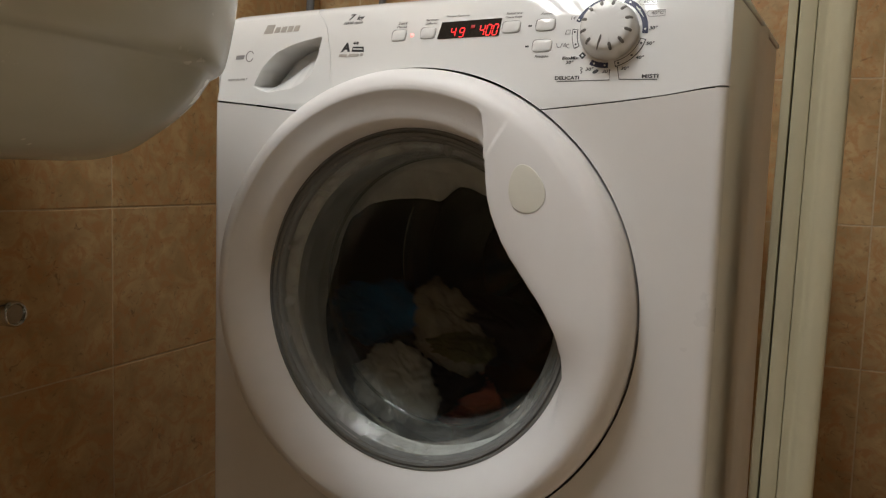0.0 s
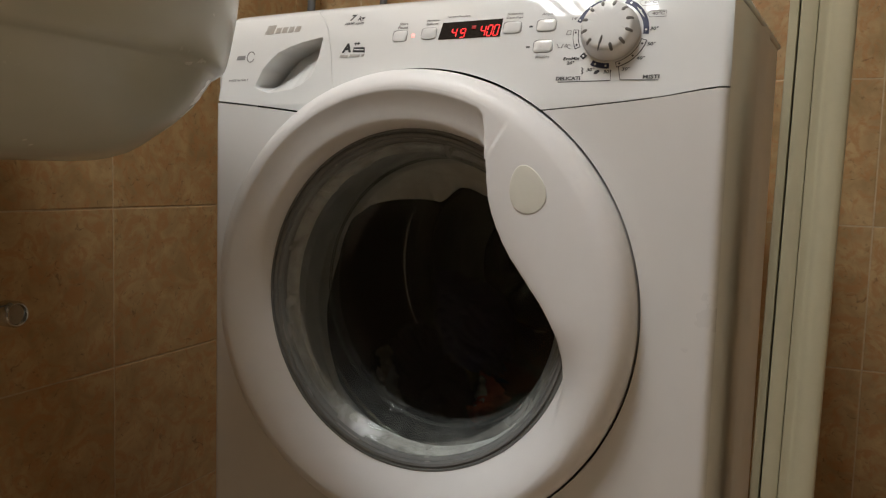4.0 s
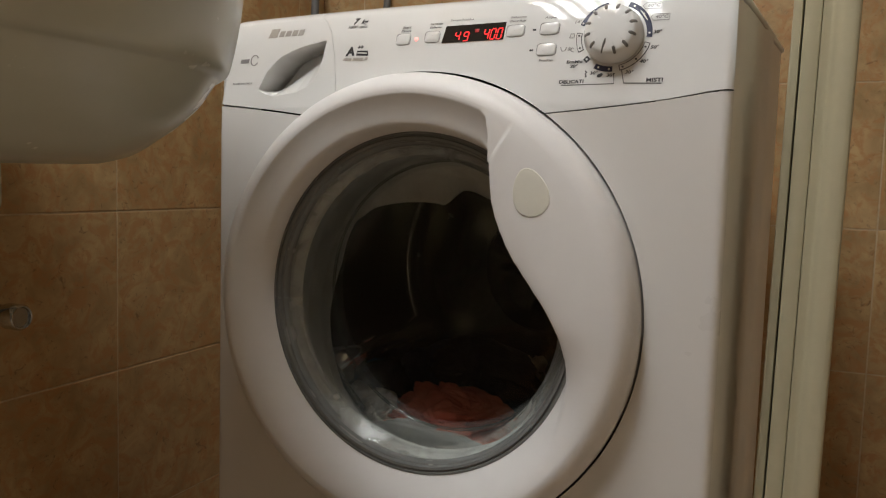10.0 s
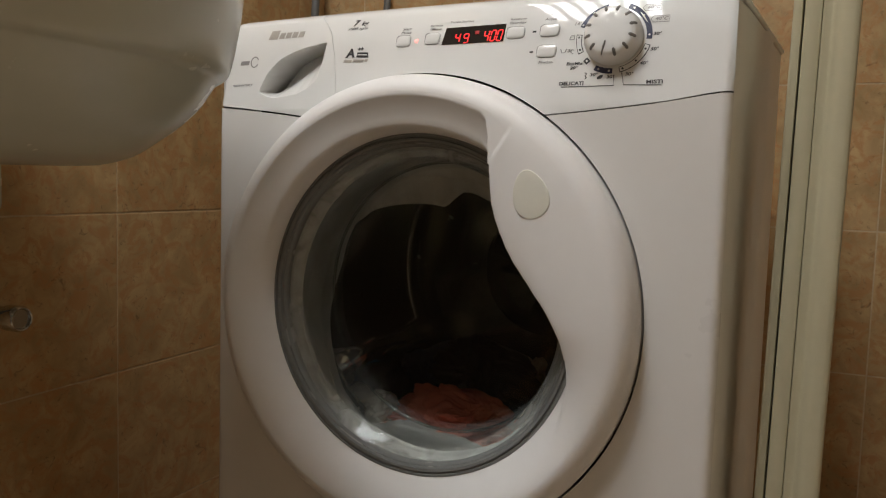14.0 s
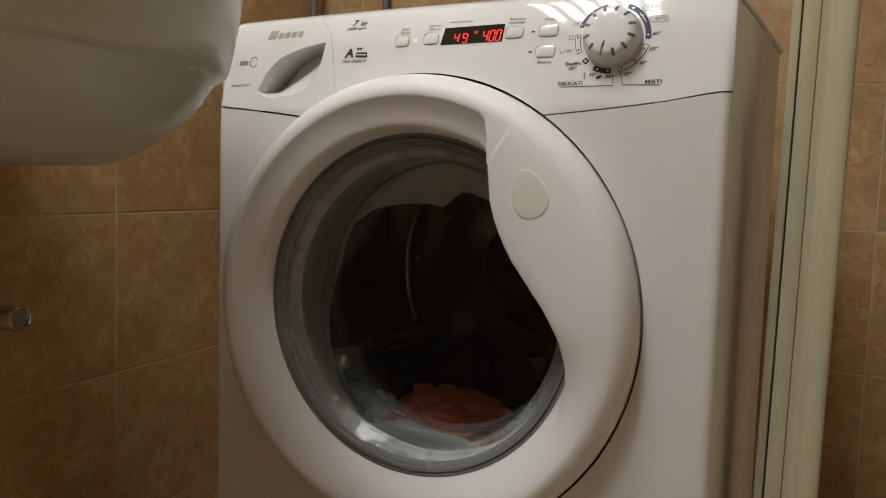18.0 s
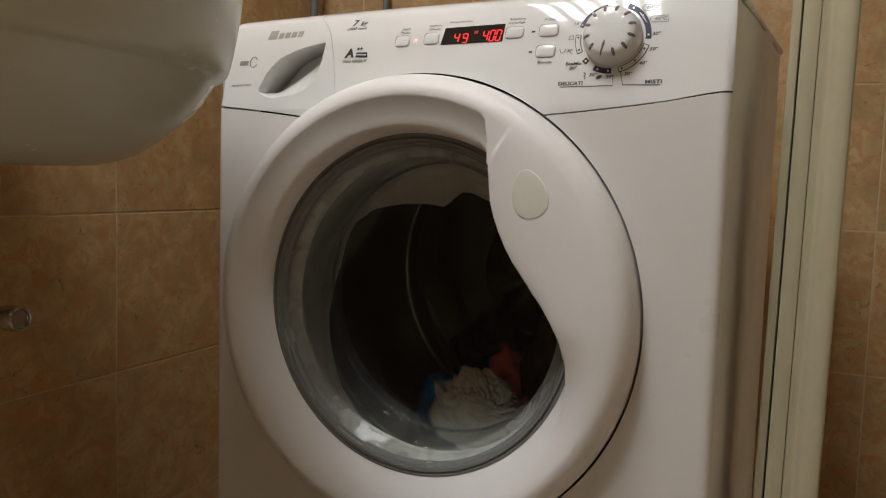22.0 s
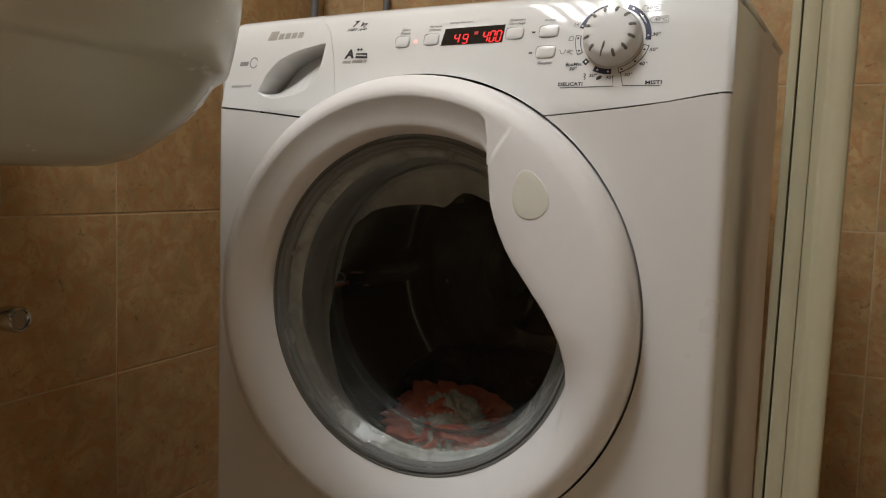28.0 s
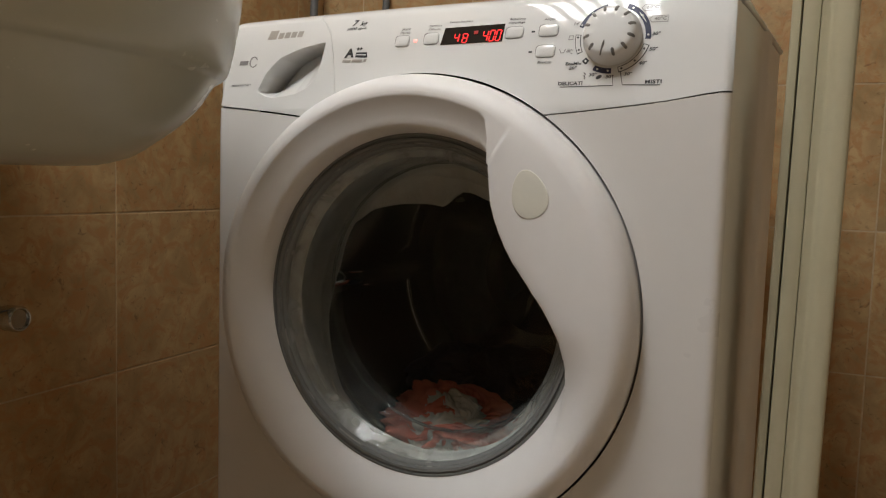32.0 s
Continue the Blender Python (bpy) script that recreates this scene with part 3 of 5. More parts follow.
    # the bar that turns the nine into an eight rises through the display late in the clip
    last = part("digit_segment", segment_mesh("e", 0.0052, 0.0094, 0.0009), RED_GLOW, disp, smooth=False)
    LATE.append((last, on_panel(0.0340, 0.8054, -0.0016), on_panel(0.0340, 0.8054, 0.0009)))
    knob(panel)


KX, KZ, KR = 0.1880, 0.7990, 0.0335


def ring_pt(deg, r):
    a = radians(deg)
    return KX + r * math.sin(a), KZ + r * math.cos(a) * 0.97


def knob(panel):
    m = on_panel(KX, KZ)
    bm = bmesh.new()
    prof = [(0.0282, 0.0), (0.0282, 0.003), (0.0270, 0.008), (0.0256, 0.013), (0.0247, 0.0160), (0.0240, 0.0176), (0.0229, 0.0188), (0.0213, 0.0196), (0.0196, 0.0201), (0.0176, 0.0204), (0.0140, 0.0208), (0.0, 0.0211)]
    n = 288
    rows = []
    for k in range(n + 1):
        a = 2 * math.pi * k / n
        row = []
        for i, (r, d) in enumerate(prof):
            # finger notches cut into the shoulder
            w = abs(((a / (2 * math.pi) * 12) % 1) - 0.5) * 2
            notch = smooth01(1 - w / 0.26)
            cut = (0, 0, 0, 0.15, 0.7, 1, 1, 1, 0.8, 0.25, 0, 0)[i]
            row.append(m @ Vector(((r - 0.0004 * notch * cut) * math.sin(a), (r - 0.0004 * notch * cut) * math.cos(a), d - 0.0006 * notch * cut)))
        rows.append(row)
    grid(bm, rows)
    bmesh.ops.remove_doubles(bm, verts=bm.verts[:], dist=1e-6)
    kn = part("programme_knob", bm, PANEL, panel, "white round programme knob with finger notches", sharp=60)
    for k in range(12):
        a = 2 * math.pi * (k + 0.5) / 12
        b = bmesh.new()
        pointer = k == 6
        bmesh.ops.create_uvsphere(b, u_segments=12, v_segments=8, radius=1, matrix=m @ pose(0, 0, 0, 0, 0, -math.degrees(a)) @ pose(0, 0.0180 if pointer else 0.0218, 0.0196 if pointer else 0.0184, -18 if pointer else -34, 0, 0) @ Matrix.Diagonal((0.0012 if pointer else 0.0021, 0.0076 if pointer else 0.0042, 0.0012, 1)))
        part("notch", b, NOTCH, kn, "dark pointer mark" if pointer else "")
    # scale round the knob
    def arc(name, a0, a1, r, width, material, base=0.0):
        pts = [ring_pt(a0 + (a1 - a0) * i / 24, r) for i in range(25)]
        return panel_plate(name, line_strip(pts, width), material, panel, base=base)
    arc("scale_arc", 20, 95, KR, 0.0052, NAVY)
    arc("scale_arc", -70, -14, KR, 0.0040, NAVY)
    arc("scale_arc", 177, 207, KR, 0.0052, NAVY)
    arc("scale_outline", 104, 166, KR, 0.0056, INK)
    arc("scale_fill", 105.2, 164.8, KR, 0.0042, PANEL, base=0.0004)
    arc("scale_outline", -116, -83, KR, 0.0056, INK)
    arc("scale_fill", -114.8, -84.2, KR, 0.0042, PANEL, base=0.0004)
    for deg, dark in ((30, 0), (52, 0), (88, 0), (112, 1), (136, 1), (160, 1), (182, 0), (200, 0), (-110, 1), (-88, 1), (-66, 0), (-40, 0)):
        c = ring_pt(deg, KR)
        dot = [(c[0] + 0.0010 * math.cos(t), c[1] + 0.0010 * math.sin(t)) for t in [2 * math.pi * k / 12 for k in range(12)]]
        panel_plate("scale_dot", dot, INK if dark else PANEL, panel, base=0.0008)
    c = ring_pt(-134, KR - 0.0005)
    panel_plate("scale_diamond", [(c[0] - 0.0036, c[1]), (c[0], c[1] - 0.0036), (c[0] + 0.0036, c[1]), (c[0], c[1] + 0.0036)], INK, panel)
    panel_plate("scale_diamond", [(c[0] - 0.0013, c[1]), (c[0], c[1] - 0.0013), (c[0] + 0.0013, c[1]), (c[0], c[1] + 0.0013)], PANEL, panel, base=0.0005)
    for text, x, z, h, mt in (("60°C", 0.2225, 0.8268, 0.0031, GREYINK), ("40°C", 0.2310, 0.8152, 0.0031, GREYINK), ("30°", 0.2285, 0.8008, 0.0031, INK), ("50°", 0.2272, 0.7862, 0.0031, INK), ("40°", 0.2186, 0.7730, 0.0031, INK),
                              ("30°", 0.2058, 0.7630, 0.0031, INK), ("30°", 0.1885, 0.7606, 0.0031, INK), ("30°", 0.1722, 0.7630, 0.0031, INK), ("EcoMix", 0.1522, 0.7745, 0.0030, INK), ("20°", 0.1520, 0.7702, 0.0030, INK), ("14'", 0.1512, 0.8140, 0.0031, GREYINK)):
        lettering("print", text, x, z, h, mt, panel, lean=0.15, stretch=1.25, bold=0.00006)
    lettering("print", "DELICATI", 0.1512, 0.7550, 0.0034, INK, panel, stretch=1.2, bold=0.00012)
    lettering("print", "MISTI", 0.2300, 0.7551, 0.0035, INK, panel, stretch=1.35, bold=0.00012)
    panel_plate("print_rule", line_strip([(0.1415, 0.7518), (0.1926, 0.7524), (0.1914, 0.7625)], 0.0007), INK, panel)
    panel_plate("print_rule", line_strip([(0.1987, 0.7655), (0.2016, 0.7528), (0.2365, 0.7521)], 0.0007), INK, panel)
    for x, z in ((0.2225, 0.8268), (0.2310, 0.8152)):
        panel_plate("print_frame", line_strip([(x - 0.0075, z - 0.003), (x + 0.0072, z - 0.003), (x + 0.0072, z + 0.003), (x - 0.0075, z + 0.003), (x - 0.0100, z), (x - 0.0075, z - 0.003)], 0.0005), GREYINK, panel)
    # small symbols beside the scale
    panel_plate("symbol", line_strip([(0.1450, 0.7985), (0.1495, 0.7985), (0.1495, 0.8025), (0.1462, 0.8025), (0.1450, 0.7985)], 0.0007), GREYINK, panel)
    panel_plate("symbol", line_strip([(0.1370, 0.7895), (0.1385, 0.7858), (0.1415, 0.7858), (0.1430, 0.7895)], 0.0007), GREYINK, panel)
    lettering("print", "&", 0.1456, 0.7875, 0.0036, GREYINK, panel, lean=0.2)
    spiral = [(0.1495 + 0.0006 * t * math.cos(t), 0.7875 + 0.0006 * t * math.sin(t)) for t in [0.5 + 4.5 * k / 20 for k in range(21)]]
    panel_plate("symbol", line_strip(spiral, 0.0006), GREYINK, panel)
    panel_plate("symbol", [(0.1785 + 0.0028 * math.cos(t), 0.7608 + 0.0021 * math.sin(t + 0.5)) for t in [2 * math.pi * k / 14 for k in range(14)]], INK, panel)
    panel_plate("symbol", line_strip([(0.1635, 0.7655), (0.1655, 0.7640), (0.1638, 0.7622), (0.1655, 0.7606), (0.1642, 0.7592)], 0.0009), INK, panel)


GRIP = [(24.0, 0.2225), (25.5, 0.2205), (27.0, 0.2130), (28.4, 0.2066), (30.9, 0.1926), (33.8, 0.179), (37.5, 0.1660), (41.7, 0.155), (46.5, 0.1478), (51.9, 0.1432), (58.5, 0.1405), (65.3, 0.1415), (72.0, 0.1465), (78.5, 0.1533), (86.5, 0.1657), (94.3, 0.1782), (99.9, 0.1847), (106.6, 0.191), (114, 0.1965), (124, 0.2080), (140, 0.2190)]


# the rubber seal's radius round the door, by degrees from the top: inner lip, crease, outer step
LIP = [(-180, 0.1783), (-159, 0.1807), (-148, 0.1840), (-134, 0.1850), (-117.6, 0.1813), (-103.6, 0.1783), (-94.7, 0.1745), (-86, 0.1750), (-71.4, 0.1737), (-62.5, 0.1722), (-58, 0.1650), (-52.8, 0.1600), (-42.3, 0.1415), (-33, 0.1280), (-24.1, 0.1183), (-13.6, 0.1085), (-9.5, 0.1105), (-6, 0.1155), (0.3, 0.1242), (6, 0.1240), (15.9, 0.1198), (40, 0.128), (60, 0.140), (100, 0.150), (111, 0.1525), (123, 0.1598), (136.4, 0.1678), (151.5, 0.174), (166.3, 0.1753), (180, 0.1783)]
CREASE = [(-180, 0.1815), (-150, 0.1865), (-120, 0.1855), (-103, 0.1862), (-90.8, 0.1893), (-80.2, 0.1905), (-67.3, 0.1826), (-53.4, 0.1797), (-39.5, 0.1693), (-22.9, 0.1546), (-6, 0.1408), (16.3, 0.1340), (24, 0.1360), (60, 0.152), (100, 0.160), (123, 0.167), (151, 0.1775), (180, 0.1815)]
STEP = [(-180, 0.184), (-110, 0.182), (-101.5, 0.1795), (-83.8, 0.1755), (-64, 0.1725), (-45.9, 0.1705), (-29.7, 0.1692), (-16.4, 0.1667), (-2.9, 0.1638), (12, 0.1625), (24.5, 0.1625), (60, 0.170), (100, 0.176), (180, 0.184)]
LIP_DEPTH = [(-180, 0.053), (-145, 0.054), (-120, 0.075), (-100, 0.090), (-82, 0.113), (20, 0.113), (60, 0.085), (100, 0.052), (180, 0.053)]


def door(wm):
    n = 576
    rows = []
    for k in range(n + 1):
        deg = -180 + 360 * k / n
        a = radians(deg)
        on = 24.0 <= deg <= 140.0
        inner = lerp_table(GRIP, deg) if on else (0.2225 if deg < 24 else 0.2190)
        steep = smooth01((deg - 22) / 5) * (1 - smooth01((deg - 100) / 35))
        soft = smooth01((abs(((deg - 0 + 180) % 360) - 180) - 50) / 60) if not 24 < deg < 100 else 0.0
        end = min(0.187, inner - 0.002)
        end_y = -0.008
        crest = -0.043
        pro = [(0.2478, 0.006), (0.2478, -0.016), (0.2470, -0.0235), (0.2450, -0.0300), (0.2415, -0.0355), (0.2370, -0.0395), (0.2325, -0.0418)]
        for s in (0.0, 0.2, 0.4, 0.6, 0.8, 1.0):
            r = 0.228 + (inner + 0.003 - 0.228) * s
            pro.append((r, crest - 0.0025 * steep * math.sin(math.pi * min(1, s * 1.0)) ))
        pro.append((inner + 0.0012, crest + 0.0008 + 0.001 * soft))
        pro.append((inner, crest + 0.0030 + 0.002 * soft))
        for s in (0.08, 0.18, 0.3, 0.45, 0.6, 0.75, 0.9, 1.0):
            r = inner + (end - inner) * s
            gentle = s ** 0.85
            sharp_ = 1 - (1 - s) ** 5
            y = (crest + 0.003) + (end_y - crest - 0.003) * (gentle * (1 - steep) + sharp_ * steep)
            pro.append((r, y))
        soft = smooth01((deg - 88) / 42) if deg > 24 else (1 - smooth01((deg - 4) / 18) if deg > 4 else 1.0)
        if soft > 0:
            pro = [(r, y if r >= 0.2325 else y + soft * (end_y + (crest - end_y) * math.sin(math.pi / 2 * max(0.0, min(1.0, (r - 0.187) / 0.044))) - y)) for r, y in pro]
        # over the top the ring stays shallow, up to the grip's edge, and drops only at its inner edge
        brow = smooth01((100 - abs(deg)) / 42) * (1 - smooth01((deg - 31) / 2))
        if brow > 0:
            shallow = lambda r: crest + 0.011 * (1 - (1 - max(0.0, min(1.0, (0.2240 - r) / 0.0325))) ** 1.7) + (end_y - crest - 0.011) * smooth01((0.1915 - r) / 0.0045)
            edge = inner - 0.0012 if deg > 24 else 0.2325
            pro = [(r, (crest if deg > 24 and r < 0.2325 else y) if r >= edge else y + brow * (shallow(r) - y)) for r, y in pro]
        rows.append([(CX + r * math.sin(a), y, CZ + r * math.cos(a)) for r, y in pro])
    bm = grid(bmesh.new(), rows)
    bmesh.ops.remove_doubles(bm, verts=bm.verts[:], dist=1e-6)
    dr = part("door", bm, DOOR, wm, "round white door ring with a moulded hand grip", sharp=75)
    # egg-shaped badge on the grip
    bx, bz = 0.1277, 0.6473
    b = bmesh.new()
    egg = []
    for k in range(48):
        t = 2 * math.pi * k / 48
        u, v = math.cos(t), math.sin(t)
        u *= 1.0 + 0.22 * -v
        x, z = 0.0180 * u, 0.0236 * v
        w = radians(16)
        egg.append((x * math.cos(w) - z * math.sin(w), x * math.sin(w) + z * math.cos(w)))
    rings = [(1.0, -0.0420), (1.0, -0.0456), (0.985, -0.0460), (0.9, -0.0462), (0.6, -0.0464), (0.0, -0.0465)]
    grid(b, [[(bx + x * k, y, bz + z * k) for x, z in egg + egg[:1]] for k, y in rings])
    bmesh.ops.remove_doubles(b, verts=b.verts[:], dist=1e-6)
    part("badge", b, BADGE, dr, "ivory egg-shaped inlay")
    # clamp rings that hold the glass
    part("glass_rim", turned(bmesh.new(), [(0.1885, -0.004), (0.1868, -0.0088), (0.1845, -0.0090), (0.1838, -0.0065), (0.1828, -0.0065), (0.1815, -0.0085), (0.1785, -0.0080), (0.1775, -0.005), (0.1755, -0.0042), (0.1738, -0.0015), (0.1730, 0.004)], 128), RIM, dr, "grey ringed rim of the glass")
    # the glass bowl
    inner = [(0.1768, -0.0060), (0.1752, -0.0030), (0.1680, 0.0060), (0.1610, 0.0140), (0.1585, 0.025), (0.1575, 0.045), (0.1580, 0.064), (0.1565, 0.076), (0.1525, 0.0850), (0.1450, 0.0895), (0.1360, 0.0920), (0.1200, 0.0945), (0.09, 0.0970), (0.045, 0.0985), (0.0, 0.0990)]
    outer = [(0.1795, 0.004), (0.1715, 0.0100), (0.1645, 0.0170), (0.1618, 0.027), (0.1606, 0.046), (0.1612, 0.066), (0.1598, 0.079), (0.1552, 0.0890), (0.1465, 0.0940), (0.1370, 0.0965), (0.1200, 0.0990), (0.09, 0.1015), (0.045, 0.1030), (0.0, 0.1035)]
    for name, cut_i, cut_o, mt, label in (("door_glass", inner[8:], outer[7:], GLASS, "clear round face of the porthole glass"), ("glass_wall", inner[3:9], outer[2:8], FILMED, "clear wall of the glass bowl with a thin added haze"), ("glass_flange", inner[:4], outer[:3], HAZY, "sloping flange of the glass with an added brightening haze")):
        walls = turned(bmesh.new(), cut_i, 128)
        turned(walls, cut_o, 128)
        bowl = finish(walls)
        bowl.flip_normals()
        part(name, bowl, mt, dr, label)
    # strongly mirroring ring added for the bright line where the bowl turns inwards
    edge = turned(bmesh.new(), [(0.1592 + 0.0019 * math.cos(t), 0.0755 + 0.0019 * math.sin(t)) for t in [2 * math.pi * k / 12 for k in range(13)]], 128)
    part("glass_edge", edge, EDGE, dr, "clear ring added to give the glass its bright edge line")
    # rubber bellows
    rows = []
    for k in range(241):
        deg = -180 + 1.5 * k
        a = radians(deg)
        top = smooth01((85 - abs(deg + 18)) / 40)
        lip, crease, step = lerp_table(LIP, deg), lerp_table(CREASE, deg), lerp_table(STEP, deg)
        yl = lerp_table(LIP_DEPTH, deg)
        yc = yl - 0.003 - 0.005 * top
        pleat = 0.0035 * top * math.sin(deg * 0.50) * math.exp(-((deg + 8) / 12) ** 2)
        behind = max(0.0, yc - 0.050)
        pro = [(0.236, 0.004), (0.212, 0.009), (0.1970, 0.010), (0.1935, 0.012), (0.1925, 0.016), (0.1915, 0.0185), (0.1880, 0.0195), (step + 0.0070, 0.0215), (step + 0.0055, 0.027), (step + 0.0048, 0.031), (step + 0.0030, 0.0330), (step, 0.0340),
               (step + 0.0015, 0.036), (step + 0.0035, 0.037 + 0.25 * behind), (max(step + 0.002, crease + 0.006), 0.038 + 0.75 * behind), (0.35 * step + 0.65 * (crease + 0.004), yc - 0.007), (crease + 0.0032, yc - 0.003), (crease + 0.0008, yc), (crease + 0.002, yc + 0.003 * top), (0.55 * crease + 0.45 * lip + pleat, yl - 0.001 - 0.002 * top + pleat),
               (lip + 0.0012 + 0.4 * pleat, yl - 0.0005 + pleat), (lip, yl + 0.001), (lip + 0.0012, yl + 0.003), (lip + 0.008, yl + 0.005), (0.214, max(yl + 0.006, 0.06)), (0.222, 0.118), (0.23, 0.1185)]
        rows.append([(CX + r * math.sin(a), y, CZ + r * math.cos(a)) for r, y in pro])
    bm = grid(bmesh.new(), rows)
    bmesh.ops.remove_doubles(bm, verts=bm.verts[:], dist=1e-6)
    part("door_gasket", bm, RUBBER, wm, "grey rubber door seal with a sagging fold", sharp=50)
    # tub shell behind the drum
    part("tub", turned(bmesh.new(), [(0.236, 0.004), (0.252, 0.10), (0.252, 0.465), (0.0, 0.47)], 64), BLACK, wm)


def drum(wm):
    bm = turned(bmesh.new(), [(0.216, 0.124), (0.219, 0.1215), (0.226, 0.122), (0.234, 0.130), (0.236, 0.145), (0.236, 0.392), (0.2345, 0.3975), (0.2318, 0.3985), (0.2296, 0.3968), (0.2272, 0.3985), (0.2255, 0.4030), (0.220, 0.410), (0.212, 0.412), (0.200, 0.410), (0.190, 0.412), (0.14, 0.420), (0.10, 0.424), (0.094, 0.416), (0.06, 0.414), (0.0, 0.414)], 120, axis=(0, 0),
                wobble=lambda r, y, a, i: (r, y - (0.006 * max(0.0, math.cos(3 * a + 0.6)) ** 2 if i >= 14 else 0.0)))
    back = [f for f in bm.faces if f.calc_center_median().y > 0.3975]
    rear = bm.copy()
    bmesh.ops.delete(bm, geom=back, context="FACES")
    rear.faces.ensure_lookup_table()
    bmesh.ops.delete(rear, geom=[f for f in rear.faces if f.calc_center_median().y <= 0.3975], context="FACES")
    d = part("drum", bm, STEEL, wm, "stainless steel drum with drain holes, its colour darkened for the dim inside")
    part("drum_back", rear, PLAIN_STEEL, d, "smooth pressed steel back of the drum, its colour darkened for the dim inside")
    d.matrix_basis = pose(CX, 0, CZ)
    # chrome bead added to give the highlight along the drum's rear edge
    rim = turned(bmesh.new(), [(0.2318 + 0.0030 * math.cos(t), 0.396 + 0.0030 * math.sin(t)) for t in [2 * math.pi * k / 10 for k in range(11)]], 120, axis=(0, 0))
    part("drum_glint_bead", rim, CHROME, d, "polished bead added to draw the drum's bright arc")
    for k in range(3):
        b = bmesh.new()
        rows = []
        for y, s in ((0.135, 0.2), (0.155, 0.75), (0.19, 1.0), (0.34, 1.0), (0.375, 0.8), (0.40, 0.25)):
            row = []
            for u in (-1, -0.8, -0.55, -0.3, 0, 0.3, 0.55, 0.8, 1):
                h = 0.235 - 0.052 * s * (1 - abs(u) ** 1.6)
                row.append((u * 0.036, y, -h))
            rows.append(row)
        grid(b, rows)
        b.transform(pose(0, 0, 0, 0, 120 * k, 0))
        paddle = part("lifter", b, LIFTER, d, "steel paddle of the drum", sharp=70)
        # two chrome beads added per paddle to make its thin highlight lines
        for u, h, y0 in ((-0.008, 0.1845, 0.17), (0.014, 0.1925, 0.20)):
            bead = pipe(bmesh.new(), [(u, y0, -h - 0.012), (u, y0 + 0.012, -h), (u, 0.30, -h), (u, 0.365, -h - 0.002), (u, 0.39, -h - 0.03)], 0.0024, 10)
            bead.transform(pose(0, 0, 0, 0, 120 * k, 0))
            part("glint_ridge", bead, CHROME, paddle, "polished bead added to draw the paddle's highlight line")
    return d


# ---- laundry in the drum ----
def cloth_lump(size, seed, folds=1.0):
    """A crumpled wet garment: rounded folds that run together in sharp valleys, in two directions and three sizes."""
    bm = bmesh.new()
    bmesh.ops.create_icosphere(bm, subdivisions=7 if folds > 1 else 6, radius=1)
    off = Vector((seed * 7.3, seed * 3.1, seed * 5.7))
    for v in bm.verts:
        p = v.co.copy()
        big = noise.noise(p * 1.2 + off) * 0.42
        q = p + off + noise.noise_vector(p * 1.1 + off) * 0.55 + noise.noise_vector(p * 3.0 + off) * 0.16
        side = smooth01(0.5 + 1.6 * noise.noise(p * 0.9 - off))
        fold_a = abs(noise.noise(Vector((q.x * 3.4, q.y * 1.4, q.z * 1.1))))
        fold_b = abs(noise.noise(Vector((q.x * 1.2, q.y * 1.5, q.z * 3.8)) + Vector((5, 2, 8))))
        fine = abs(noise.noise(Vector((q.x * 7.5, q.y * 4.0, q.z * 3.5)) + Vector((4, 1, 9))))
        ruffle = abs(noise.noise(q * 11.0 + Vector((2, 7, 3))))
        k = 1.0 + big + folds * (0.36 * (fold_a * side + fold_b * (1 - side)) + 0.13 * fine + 0.05 * ruffle)
        v.co = Vector((p.x * k * size[0], p.y * k * size[1], p.z * k * size[2]))
    return bm


def garment(name, label, size, seed, material, folds=1.0):
    return solo(name, cloth_lump(size, seed, folds), material, label, "laundry", group="laundry in the drum", sharp=180)


def fabric(name, colour, second=None):
    return mat(name, colour, rough=0.85, vary=0.35, scale=40, bump=0.5, bscale=900, second=second)


ORANGE = fabric("orange_cloth", (0.92, 0.28, 0.18), (0.76, 0.185, 0.115))
WHITE = fabric("white_cloth", (0.88, 0.86, 0.78), (0.70, 0.66, 0.57))
BLUE = fabric("blue_cloth", (0.025, 0.24, 0.52), (0.016, 0.13, 0.34))
CREAM = fabric("cream_cloth", (0.44, 0.39, 0.28), (0.28, 0.25, 0.17))
DARK = fabric("black_cloth", (0.009, 0.009, 0.010), (0.016, 0.016, 0.02))
NAVYC = fabric("navy_cloth", (0.02, 0.028, 0.06), (0.012, 0.015, 0.03))
OLIVE = fabric("olive_cloth", (0.22, 0.20, 0.07), (0.13, 0.12, 0.05))
GREY = fabric("grey_cloth", (0.50, 0.49, 0.46), (0.36, 0.35, 0.33))


